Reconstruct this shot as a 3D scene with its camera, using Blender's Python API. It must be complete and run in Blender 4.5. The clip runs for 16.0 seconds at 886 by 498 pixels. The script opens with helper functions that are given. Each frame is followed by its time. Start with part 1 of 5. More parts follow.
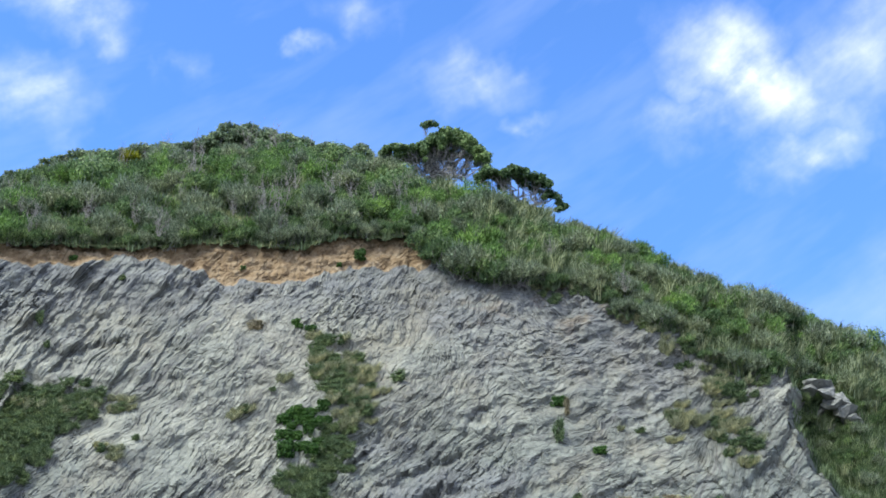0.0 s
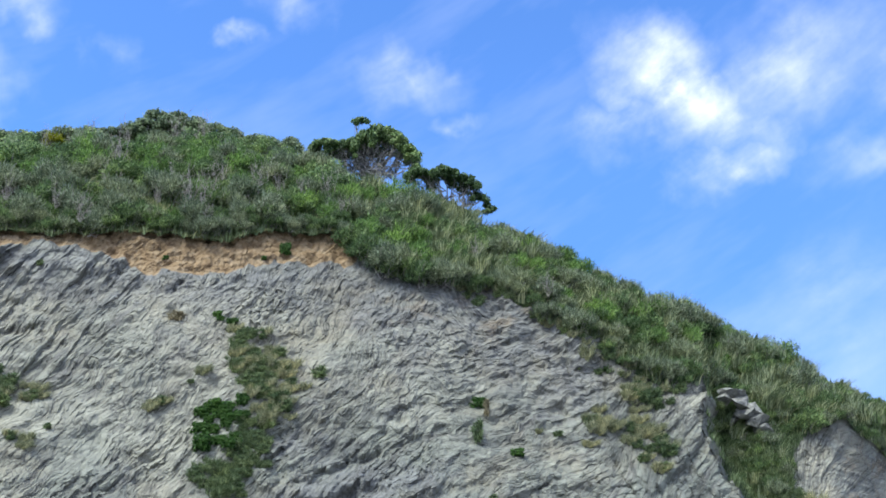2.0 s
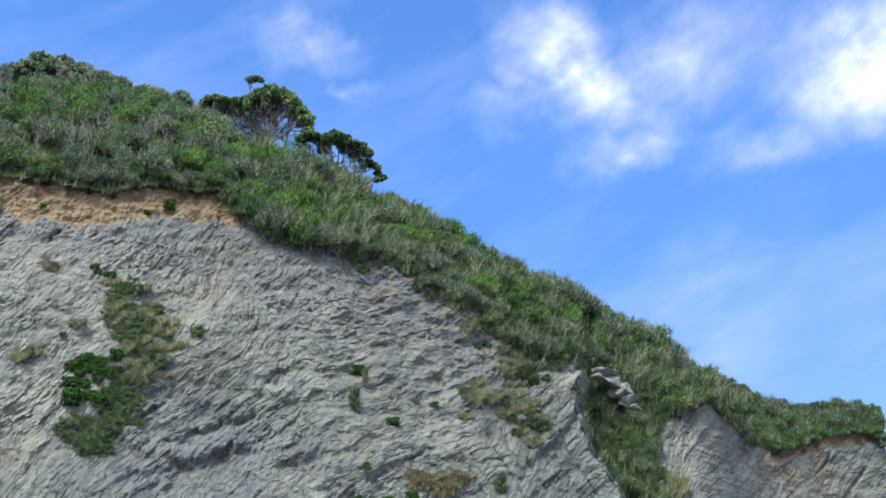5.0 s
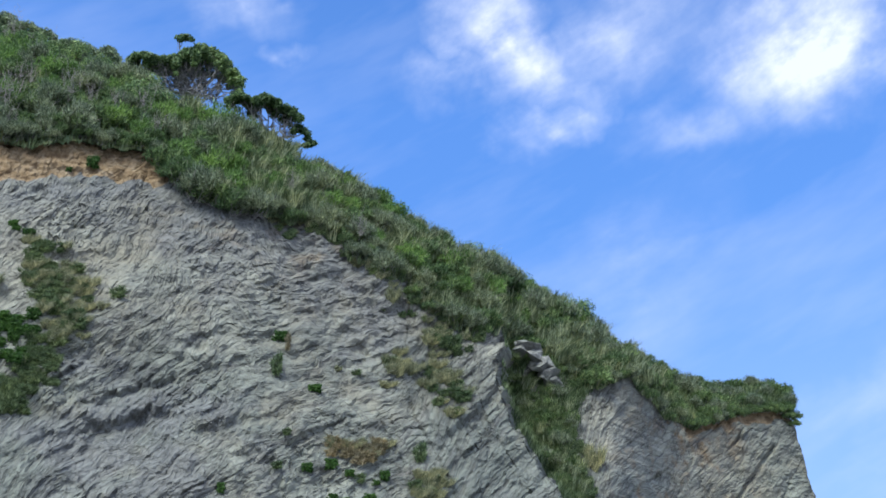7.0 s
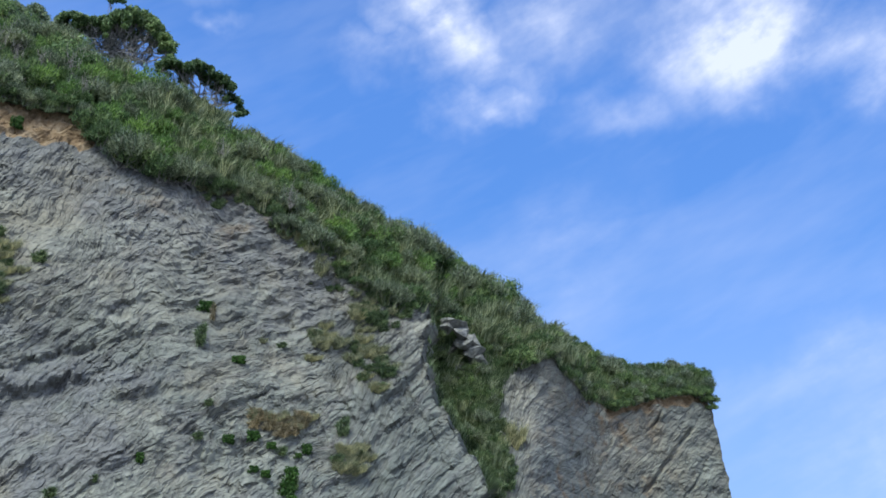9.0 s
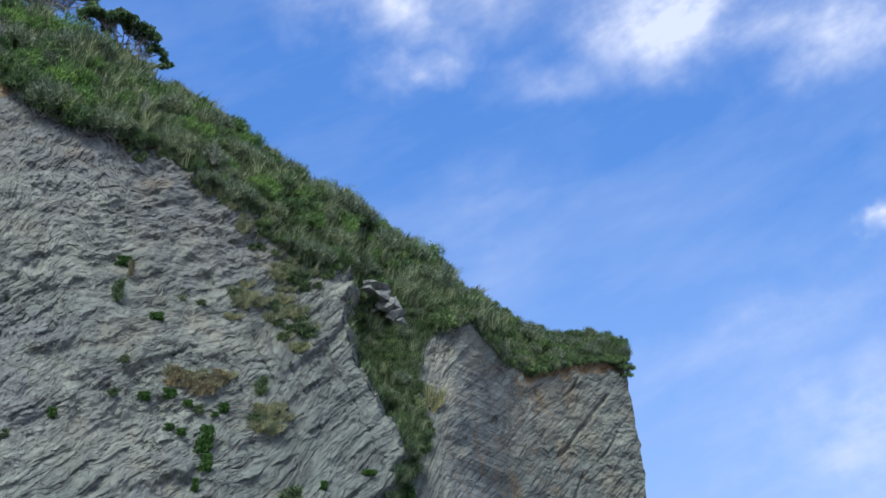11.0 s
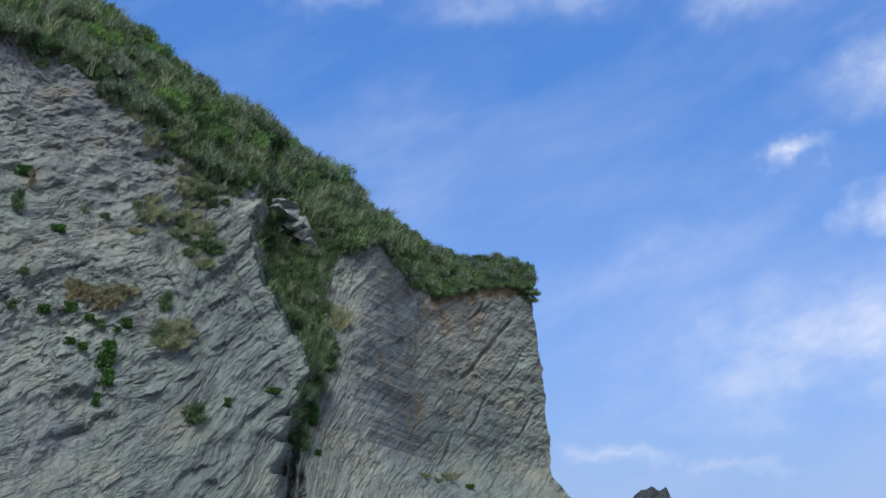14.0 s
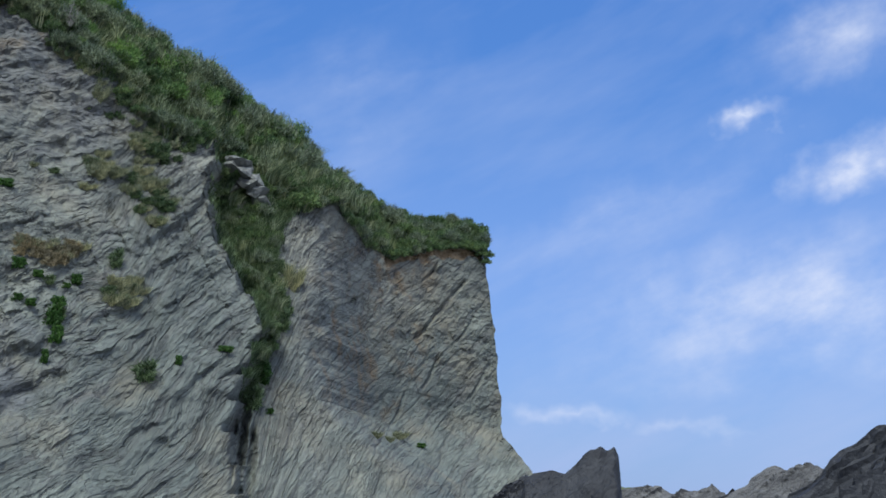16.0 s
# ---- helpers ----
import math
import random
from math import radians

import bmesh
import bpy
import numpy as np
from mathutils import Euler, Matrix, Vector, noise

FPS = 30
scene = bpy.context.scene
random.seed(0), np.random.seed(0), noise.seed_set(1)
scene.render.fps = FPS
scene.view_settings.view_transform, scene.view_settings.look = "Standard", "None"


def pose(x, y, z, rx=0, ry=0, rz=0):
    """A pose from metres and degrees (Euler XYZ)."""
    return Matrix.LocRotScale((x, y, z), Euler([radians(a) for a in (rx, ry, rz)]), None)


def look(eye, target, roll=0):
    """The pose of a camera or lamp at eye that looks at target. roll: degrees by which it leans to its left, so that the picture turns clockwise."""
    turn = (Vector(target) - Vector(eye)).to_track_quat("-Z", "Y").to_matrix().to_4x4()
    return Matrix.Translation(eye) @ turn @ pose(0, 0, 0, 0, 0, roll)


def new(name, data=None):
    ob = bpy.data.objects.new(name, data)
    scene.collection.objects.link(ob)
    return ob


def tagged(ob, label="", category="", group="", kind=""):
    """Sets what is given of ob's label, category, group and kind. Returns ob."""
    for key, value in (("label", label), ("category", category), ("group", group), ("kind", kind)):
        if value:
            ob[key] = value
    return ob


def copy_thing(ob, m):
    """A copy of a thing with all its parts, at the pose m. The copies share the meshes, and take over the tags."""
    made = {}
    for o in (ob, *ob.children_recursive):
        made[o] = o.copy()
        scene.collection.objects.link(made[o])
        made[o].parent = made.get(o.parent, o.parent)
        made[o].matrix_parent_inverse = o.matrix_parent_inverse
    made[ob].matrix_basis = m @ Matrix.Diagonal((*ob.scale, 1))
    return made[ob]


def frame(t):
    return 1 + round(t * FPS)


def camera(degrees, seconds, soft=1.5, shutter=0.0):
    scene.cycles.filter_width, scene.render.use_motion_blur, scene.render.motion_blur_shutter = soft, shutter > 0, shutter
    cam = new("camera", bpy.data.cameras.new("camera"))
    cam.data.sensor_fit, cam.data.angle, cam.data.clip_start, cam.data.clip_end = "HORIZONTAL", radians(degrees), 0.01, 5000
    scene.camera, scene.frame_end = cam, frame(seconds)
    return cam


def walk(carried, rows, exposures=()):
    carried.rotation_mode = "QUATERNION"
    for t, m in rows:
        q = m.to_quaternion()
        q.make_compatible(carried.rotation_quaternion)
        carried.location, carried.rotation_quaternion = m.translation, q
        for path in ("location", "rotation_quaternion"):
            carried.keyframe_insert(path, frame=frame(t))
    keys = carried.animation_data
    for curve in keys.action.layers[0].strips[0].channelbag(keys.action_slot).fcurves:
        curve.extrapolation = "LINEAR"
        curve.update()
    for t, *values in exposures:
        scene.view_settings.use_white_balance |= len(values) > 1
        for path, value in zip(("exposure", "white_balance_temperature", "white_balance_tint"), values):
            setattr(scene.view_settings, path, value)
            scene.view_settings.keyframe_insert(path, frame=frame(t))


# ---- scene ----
EYE = 1.7
ROWS = [
    (0.0, 0.00, 24.50, -1.84), (0.5, -1.03, 24.46, -1.74), (1.0, -1.80, 24.42, -1.49), (1.5, -3.21, 24.38, -1.39),
    (2.0, -4.17, 24.34, -1.28), (2.5, -5.05, 24.30, -1.20), (3.0, -6.26, 24.25, -0.92), (3.5, -7.23, 24.08, -0.89),
    (4.0, -8.04, 23.02, -0.71), (4.2, -8.54, 22.88, -0.60), (6.3, -13.12, 21.91, -0.08), (6.5, -13.48, 21.69, -0.02), (7.0, -14.53, 21.09, 0.16),
    (7.5, -15.63, 20.52, 0.36), (8.0, -16.83, 20.22, 0.49), (8.5, -17.75, 20.13, 0.58), (9.0, -18.42, 19.90, 0.80), (9.2, -18.90, 19.74, 0.82),
    (11.3, -23.26, 17.71, 1.38), (11.5, -23.72, 17.50, 1.43), (12.0, -24.64, 17.33, 1.49), (12.5, -25.38, 17.26, 1.66), (13.0, -26.25, 16.98, 1.71),
    (13.5, -26.79, 15.52, 1.71), (14.0, -27.55, 14.17, 1.78), (14.5, -28.20, 13.52, 1.80), (15.0, -28.74, 12.81, 1.84), (15.5, -29.33, 12.29, 1.88),
    (16.0, -30.05, 12.21, 1.97)]


def aim(yaw, pitch, roll):
    """A standing turn: yaw to the left, pitch up, roll, in degrees."""
    a, b = radians(yaw), radians(pitch)
    ahead = Vector((-math.sin(a) * math.cos(b), math.cos(a) * math.cos(b), math.sin(b)))
    eye = Vector((-0.12 * math.sin(a), 0.12 * math.cos(a), EYE))      # held out before the turning body
    return look(eye, eye + ahead, roll)


cam = camera(43.62, 16.0, soft=1.65)
walk(cam, [(t, aim(y, p, r)) for t, y, p, r in ROWS],
     exposures=[(0.0, 0.78, 6270, 3), (4.0, 0.66, 6260, 3), (7.0, 0.45, 6150, 3), (9.0, 0.29, 6090, 3), (12.5, 0.05, 6010, 3), (16.0, -0.09, 5980, 3)])


# ---- sky and sun ----
def heading(az, el):
    a, b = radians(az), radians(el)
    return Vector((math.sin(a) * math.cos(b), math.cos(a) * math.cos(b), math.sin(b)))


SUN_AZ, SUN_EL = -130.0, 56.0
world = bpy.data.worlds.new("world")
scene.world = world
world.use_nodes = True
wt = world.node_tree
wt.nodes.clear()


def wn(kind, **sockets):
    n = wt.nodes.new(kind)
    for k, v in sockets.items():
        n.inputs[int(k[1:])].default_value = v
    return n


def wmath(op, a, b=None, clamp=False):
    n = wt.nodes.new("ShaderNodeMath")
    n.operation, n.use_clamp = op, clamp
    for i, s in enumerate((a, b)):
        if s is None:
            continue
        if isinstance(s, (int, float)):
            n.inputs[i].default_value = s
        else:
            wt.links.new(s, n.inputs[i])
    return n.outputs[0]


sky = wt.nodes.new("ShaderNodeTexSky")
sky.sky_type, sky.sun_disc = "NISHITA", False
sky.sun_elevation, sky.sun_rotation = radians(SUN_EL), radians(SUN_AZ)
sky.air_density, sky.dust_density, sky.ozone_density = 1.0, 0.0, 3.0
coord = wt.nodes.new("ShaderNodeTexCoord").outputs["Generated"]
sep = wt.nodes.new("ShaderNodeSeparateXYZ")
wt.links.new(coord, sep.inputs[0])
bearing = wmath("MULTIPLY", wmath("ARCTAN2", sep.outputs[0], sep.outputs[1]), 57.2958)
height = wmath("MULTIPLY", wmath("ARCSINE", sep.outputs[2]), 57.2958)
comb = wt.nodes.new("ShaderNodeCombineXYZ")
wt.links.new(bearing, comb.inputs[0])
wt.links.new(height, comb.inputs[1])


def wnoise(scale, detail, stretch, turn=0.0, shift=0.0):
    m = wt.nodes.new("ShaderNodeMapping")
    m.vector_type = "TEXTURE"
    m.inputs["Location"].default_value = (shift, shift * 0.7, 0)
    m.inputs["Rotation"].default_value = (0, 0, radians(turn))
    m.inputs["Scale"].default_value = (stretch, 1, 1)
    wt.links.new(comb.outputs[0], m.inputs["Vector"])
    n = wt.nodes.new("ShaderNodeTexNoise")
    n.inputs["Scale"].default_value = scale
    n.inputs["Detail"].default_value = detail
    n.inputs["Roughness"].default_value = 0.60
    wt.links.new(m.outputs[0], n.inputs["Vector"])
    return n.outputs["Fac"]


warp = wt.nodes.new("ShaderNodeTexNoise")
warp.inputs["Scale"].default_value, warp.inputs["Detail"].default_value, warp.inputs["Roughness"].default_value = 0.30, 4, 0.55
wt.links.new(comb.outputs[0], warp.inputs["Vector"])
wsep = wt.nodes.new("ShaderNodeSeparateColor")
wt.links.new(warp.outputs["Color"], wsep.inputs[0])
drift_x = wmath("ADD", bearing, wmath("MULTIPLY", wmath("SUBTRACT", wsep.outputs[0], 0.5), 6.5))
drift_y = wmath("ADD", height, wmath("MULTIPLY", wmath("SUBTRACT", wsep.outputs[1], 0.5), 4.5))


def cloud(az, el, wide, high, lean=0.0):
    """1 at the middle of a cloud, 0 outside it; the sizes are half sizes in degrees."""
    dx, dy = wmath("SUBTRACT", drift_x, az), wmath("SUBTRACT", drift_y, el)
    c, s = math.cos(radians(lean)), math.sin(radians(lean))
    u = wmath("ADD", wmath("MULTIPLY", dx, c / wide), wmath("MULTIPLY", dy, s / wide))
    v = wmath("SUBTRACT", wmath("MULTIPLY", dy, c / high), wmath("MULTIPLY", dx, s / high))
    r = wmath("SQRT", wmath("ADD", wmath("MULTIPLY", u, u), wmath("MULTIPLY", v, v)))
    return wmath("SUBTRACT", 1.0, r, clamp=True)


puff = wnoise(0.36, 5, 1.6, 20)
wisp = wnoise(0.16, 5, 3.6, 24, 31.0)
veil = None
for az, el, wide, high, lean, much in (
        (18.6, 31.3, 7.0, 3.9, -34, 0.92), (20.8, 27.2, 4.4, 1.8, 10, 0.62), (15.2, 30.2, 4.5, 1.7, 8, 0.5), (25.0, 31.8, 8.0, 3.8, 10, 0.5), (35.3, 30.1, 7.8, 4.8, 5, 1.0),
        (29.0, 27.0, 6.0, 2.0, 8, 0.4), (-8.1, 34.9, 1.7, 0.9, 0, 0.5), (2.0, 32.9, 5.0, 1.7, -15, 0.42), (4.9, 30.6, 1.7, 1.0, 0, 0.45),
        (-15.3, 33.0, 1.8, 1.3, 0, 0.3), (-21.8, 35.4, 5.0, 2.2, 0, 0.7), (-23.5, 30.8, 5.5, 2.2, 0, 0.62), (-5.0, 37.0, 3.0, 1.5, 0, 0.4),
        (46.3, 18.5, 3.0, 0.85, 16, 0.8), (51.4, 16.4, 3.6, 2.1, 10, 1.1), (50.5, 22.5, 6.5, 3.0, 15, 0.6), (47.5, 9.2, 15.0, 4.6, 7, 0.8),
        (36.8, 3.9, 3.6, 0.8, -2, 0.6), (43.0, 3.3, 3.6, 0.6, -2, 0.4), (40.0, 14.5, 15.0, 2.6, 24, 0.33), (25.0, 20.0, 9.0, 4.5, 35, 0.28),
        (43.5, 28.3, 12.0, 3.4, 2, 0.68), (60.0, 24.0, 14.0, 6.0, 10, 0.7), (-48.0, 32.0, 16.0, 7.0, 10, 0.7)):
    one = wmath("MULTIPLY", cloud(az, el, wide, high, lean), much)
    veil = one if veil is None else wmath("MAXIMUM", veil, one)
ragged = wmath("ADD", wmath("MULTIPLY", wmath("SUBTRACT", puff, 0.5), 2.3), wmath("MULTIPLY", wmath("SUBTRACT", wisp, 0.5), 1.6))
dens = wmath("MULTIPLY", veil, wmath("ADD", ragged, 1.0))
thin = wmath("MULTIPLY", wmath("SUBTRACT", wisp, 0.45, clamp=True), 0.6)
# unseen broken cloud added behind the walker, to whiten and lift the fill light
behind = wmath("MULTIPLY", wmath("SUBTRACT", wmath("ABSOLUTE", bearing), 75.0), 0.03, clamp=True)
broken = wmath("MULTIPLY", wmath("MULTIPLY", wmath("SUBTRACT", puff, 0.24), 3.0, clamp=True), behind)
dens = wmath("MAXIMUM", wmath("ADD", wmath("POWER", wmath("MULTIPLY", wmath("MAXIMUM", dens, 0.0), 1.05), 1.5), thin, clamp=True), broken)
haze = wmath("MULTIPLY", wmath("SUBTRACT", 1.0, wmath("MULTIPLY", wmath("ABSOLUTE", height), 0.045), clamp=True), wmath("ADD", wmath("MULTIPLY", wisp, 0.7), 0.45), clamp=True)
dens = wmath("MULTIPLY", dens, 0.86)
low = wmath("MULTIPLY_ADD", wmath("MULTIPLY", height, 0.036, clamp=True), 0.54)
low.node.inputs[2].default_value = 0.46
tone = wt.nodes.new("ShaderNodeMix")
tone.data_type, tone.blend_type = "RGBA", "MULTIPLY"
tone.inputs["Factor"].default_value = 1.0
tone.inputs["B"].default_value = (0.84, 1.12, 1.62, 1)
dim = wt.nodes.new("ShaderNodeVectorMath")
dim.operation = "SCALE"
wt.links.new(sky.outputs[0], dim.inputs[0])
wt.links.new(low, dim.inputs["Scale"])
cool = wt.nodes.new("ShaderNodeMix")
cool.data_type = "RGBA"
cool.inputs["A"].default_value, cool.inputs["B"].default_value = (0.86, 0.93, 1.08, 1), (1, 1, 1, 1)
wt.links.new(wmath("MULTIPLY", height, 0.055, clamp=True), cool.inputs["Factor"])
tint = wt.nodes.new("ShaderNodeVectorMath")
tint.operation = "MULTIPLY"
wt.links.new(dim.outputs[0], tint.inputs[0])
wt.links.new(cool.outputs["Result"], tint.inputs[1])
wt.links.new(tint.outputs[0], tone.inputs["A"])
mixc = wt.nodes.new("ShaderNodeMix")
mixc.data_type = "RGBA"
mixc.inputs["B"].default_value = (6.9, 6.9, 8.2, 1)
wt.links.new(dens, mixc.inputs["Factor"])
mist = wt.nodes.new("ShaderNodeMix")
mist.data_type = "RGBA"
mist.inputs["B"].default_value = (3.2, 4.0, 6.8, 1)
wt.links.new(haze, mist.inputs["Factor"])
wt.links.new(tone.outputs["Result"], mist.inputs["A"])
wt.links.new(mist.outputs["Result"], mixc.inputs["A"])
back = wt.nodes.new("ShaderNodeBackground")
back.inputs["Strength"].default_value = 0.12
wt.links.new(mixc.outputs["Result"], back.inputs["Color"])
wout = wt.nodes.new("ShaderNodeOutputWorld")
wt.links.new(back.outputs[0], wout.inputs["Surface"])

sun = new("sun", bpy.data.lights.new("sun", "SUN"))
sun.data.energy, sun.data.angle, sun.data.color = 3.4, radians(24), (1.0, 0.955, 0.88)
sun.matrix_world = look(heading(SUN_AZ, SUN_EL) * 100, (0, 0, 0))


# ---- materials ----
class Shade:
    """A small node-material builder."""

    def __init__(self, name, rough=0.9):
        self.mat = bpy.data.materials.new(name)
        self.mat.use_nodes = True
        self.tree = self.mat.node_tree
        self.bsdf = self.tree.nodes["Principled BSDF"]
        self.bsdf.inputs["Roughness"].default_value = rough
        self.bsdf.inputs["Specular IOR Level"].default_value = 0.25

    def node(self, kind, **props):
        n = self.tree.nodes.new(kind)
        for k, v in props.items():
            n.inputs[k.replace("_", " ")].default_value = v
        return n

    def link(self, a, b):
        self.tree.links.new(a, b)

    def coords(self, scale=(1, 1, 1), uv=False):
        c = self.tree.nodes.new("ShaderNodeTexCoord").outputs["UV" if uv else "Object"]
        m = self.tree.nodes.new("ShaderNodeMapping")
        m.inputs["Scale"].default_value = scale
        self.link(c, m.inputs["Vector"])
        return m.outputs[0]

    def noise(self, vec, scale, detail=4, rough=0.6):
        n = self.node("ShaderNodeTexNoise", Scale=scale, Detail=detail, Roughness=rough)
        self.link(vec, n.inputs["Vector"])
        return n.outputs["Fac"]

    def ramp(self, fac, *stops):
        r = self.tree.nodes.new("ShaderNodeValToRGB")
        e = r.color_ramp.elements
        while len(e) < len(stops):
            e.new(0.5)
        for el, (p, c) in zip(e, stops):
            el.position = p
            el.color = (*c, 1) if len(c) == 3 else c
        self.link(fac, r.inputs[0])
        return r.outputs[0]

    def mix(self, fac, a, b, mode="MIX"):
        m = self.tree.nodes.new("ShaderNodeMix")
        m.data_type, m.blend_type = "RGBA", mode
        for s, v in (("Factor", fac), ("A", a), ("B", b)):
            if isinstance(v, (float, int)):
                m.inputs[s].default_value = v
            elif isinstance(v, tuple):
                m.inputs[s].default_value = (*v, 1)
            else:
                self.link(v, m.inputs[s])
        return m.outputs["Result"]

    def math(self, op, a, b, clamp=True):
        m = self.tree.nodes.new("ShaderNodeMath")
        m.operation, m.use_clamp = op, clamp
        for i, v in enumerate((a, b)):
            if isinstance(v, (float, int)):
                m.inputs[i].default_value = v
            else:
                self.link(v, m.inputs[i])
        return m.outputs[0]

    def attr(self, name):
        a = self.tree.nodes.new("ShaderNodeAttribute")
        a.attribute_name = name
        return a.outputs["Fac"]

    def island(self):
        return self.tree.nodes.new("ShaderNodeNewGeometry").outputs["Random Per Island"]

    def object_random(self):
        return self.tree.nodes.new("ShaderNodeObjectInfo").outputs["Random"]

    def bump(self, height, strength, distance):
        b = self.node("ShaderNodeBump", Strength=strength, Distance=distance)
        self.link(height, b.inputs["Height"])
        if self.bsdf.inputs["Normal"].links:
            self.link(self.bsdf.inputs["Normal"].links[0].from_socket, b.inputs["Normal"])
        self.link(b.outputs[0], self.bsdf.inputs["Normal"])

    def colour(self, c):
        if isinstance(c, tuple):
            self.bsdf.inputs["Base Color"].default_value = (*c, 1)
        else:
            self.link(c, self.bsdf.inputs["Base Color"])
        return self


def cliff_material():
    s = Shade("bedded_mudstone", 0.92)
    obj, bed = s.coords(), s.coords((0.16, 1, 1), uv=True)
    bed2 = s.coords((0.30, 1, 1), uv=True)
    # coordinates bent by noise, for the cracks
    bend = s.node("ShaderNodeTexNoise", Scale=0.9, Detail=4.0, Roughness=0.6)
    s.link(s.coords((0.5, 1, 1), uv=True), bend.inputs["Vector"])
    shift = s.node("ShaderNodeVectorMath")
    shift.operation = "MULTIPLY_ADD"
    s.link(bend.outputs["Color"], shift.inputs[0])
    shift.inputs[1].default_value = (1.1, 0.8, 0)
    s.link(s.coords((0.36, 1, 1), uv=True), shift.inputs[2])

    def cells(scale):
        out = []
        for feature, socket in (("DISTANCE_TO_EDGE", "Distance"), ("F1", "Color")):
            v = s.node("ShaderNodeTexVoronoi", Scale=scale)
            v.voronoi_dimensions, v.feature = "2D", feature
            s.link(shift.outputs[0], v.inputs["Vector"])
            out.append(v.outputs[socket])
        return out

    edge1, tone1 = cells(1.1)
    edge2, tone2 = cells(3.1)
    big = s.noise(obj, 0.10, 4)
    grey = s.ramp(big, (0.32, (0.190, 0.204, 0.188)), (0.5, (0.243, 0.256, 0.232)), (0.68, (0.314, 0.320, 0.280)))
    # darker and cooler low on the cliff, paler and warmer high up
    fresh = s.ramp(s.math("ADD", s.attr("height_tone"), s.math("MULTIPLY", s.math("SUBTRACT", big, 0.5, False), 1.4, False)), (0.2, (0.80, 0.84, 0.82)), (0.8, (1.06, 1.04, 0.98)))
    grey = s.mix(1.0, grey, fresh, "MULTIPLY")
    streak = s.noise(bed, 1.6, 6, 0.65)
    patch = s.noise(obj, 0.30, 5, 0.6)
    worn = s.ramp(patch, (0.38, (0.15, 0.15, 0.15)), (0.60, (1, 1, 1)))
    grey = s.mix(s.math("MULTIPLY", s.ramp(streak, (0.36, (1, 1, 1)), (0.50, (0, 0, 0))), worn), grey, (0.168, 0.17, 0.16))
    fine = s.noise(bed2, 6.0, 5, 0.7)
    grey = s.mix(0.6, grey, s.ramp(fine, (0.3, (0.42, 0.42, 0.43)), (0.62, (1.12, 1.12, 1.1))), "MULTIPLY")
    for tone, much in ((tone1, 0.36), (tone2, 0.26)):
        bw = s.node("ShaderNodeRGBToBW")
        s.link(tone, bw.inputs[0])
        grey = s.mix(much, grey, s.ramp(bw.outputs[0], (0.2, (0.68, 0.68, 0.68)), (0.8, (1.25, 1.24, 1.2))), "MULTIPLY")
    stain = s.noise(obj, 0.23, 5, 0.65)
    grey = s.mix(s.ramp(stain, (0.50, (0, 0, 0)), (0.66, (0.62, 0.62, 0.62))), grey, (0.262, 0.242, 0.178))
    # darker grey patches, with the shade of a recess and the cove painted in
    grey = s.mix(s.math("MULTIPLY", s.attr("darkening"), 0.85), grey, s.ramp(fine, (0.3, (0.075, 0.080, 0.082)), (0.62, (0.200, 0.207, 0.205))))
    rust = s.noise(obj, 0.55, 5, 0.7)
    rustmask = s.math("MULTIPLY", s.ramp(rust, (0.5, (0, 0, 0)), (0.66, (0.9, 0.9, 0.9))), s.attr("rust"))
    grey = s.mix(rustmask, grey, (0.23, 0.165, 0.095))
    # thin dark joints along and across the beds
    open1 = s.math("MULTIPLY", s.ramp(edge1, (0.0, (1, 1, 1)), (0.045, (0, 0, 0))), s.ramp(streak, (0.40, (1, 1, 1)), (0.56, (0, 0, 0))))
    open2 = s.math("MULTIPLY", s.ramp(edge2, (0.0, (1, 1, 1)), (0.07, (0, 0, 0))), s.ramp(patch, (0.42, (0, 0, 0)), (0.56, (0.8, 0.8, 0.8))))
    joint = s.math("MAXIMUM", open1, open2)
    grey = s.mix(s.math("MULTIPLY", joint, 0.8), grey, (0.07, 0.07, 0.068))
    hair = s.ramp(s.noise(s.coords((0.10, 1, 1), uv=True), 1.25, 4, 0.62), (0.478, (0, 0, 0)), (0.497, (1, 1, 1)), (0.503, (1, 1, 1)), (0.522, (0, 0, 0)))
    hair2 = s.ramp(s.noise(s.coords((0.45, 0.8, 1), uv=True), 0.9, 4, 0.65), (0.482, (0, 0, 0)), (0.498, (1, 1, 1)), (0.502, (1, 1, 1)), (0.518, (0, 0, 0)))
    crack = s.math("MULTIPLY", s.math("MAXIMUM", hair, s.math("MULTIPLY", hair2, 0.7)), s.ramp(s.noise(obj, 0.42, 4, 0.6), (0.40, (0.1, 0.1, 0.1)), (0.58, (1, 1, 1))))
    grey = s.mix(s.math("MULTIPLY", crack, 0.72), grey, (0.062, 0.064, 0.062))
    loose = s.noise(obj, 1.4, 6, 0.7)
    soil = s.ramp(loose, (0.3, (0.15, 0.098, 0.053)), (0.5, (0.245, 0.176, 0.10)), (0.7, (0.33, 0.262, 0.172)))
    edge = s.math("ADD", s.attr("soil"), s.math("MULTIPLY", s.math("SUBTRACT", loose, 0.5, False), 0.9, False))
    earthy = s.ramp(edge, (0.42, (0, 0, 0)), (0.58, (1, 1, 1)))
    s.colour(s.mix(earthy, grey, soil))
    s.bump(streak, 0.42, 0.20)
    s.bump(fine, 0.45, 0.09)
    s.bump(s.ramp(edge1, (0.0, (0, 0, 0)), (0.10, (1, 1, 1))), 0.55, 0.10)
    s.bump(s.ramp(edge2, (0.0, (0, 0, 0)), (0.14, (1, 1, 1))), 0.6, 0.05)
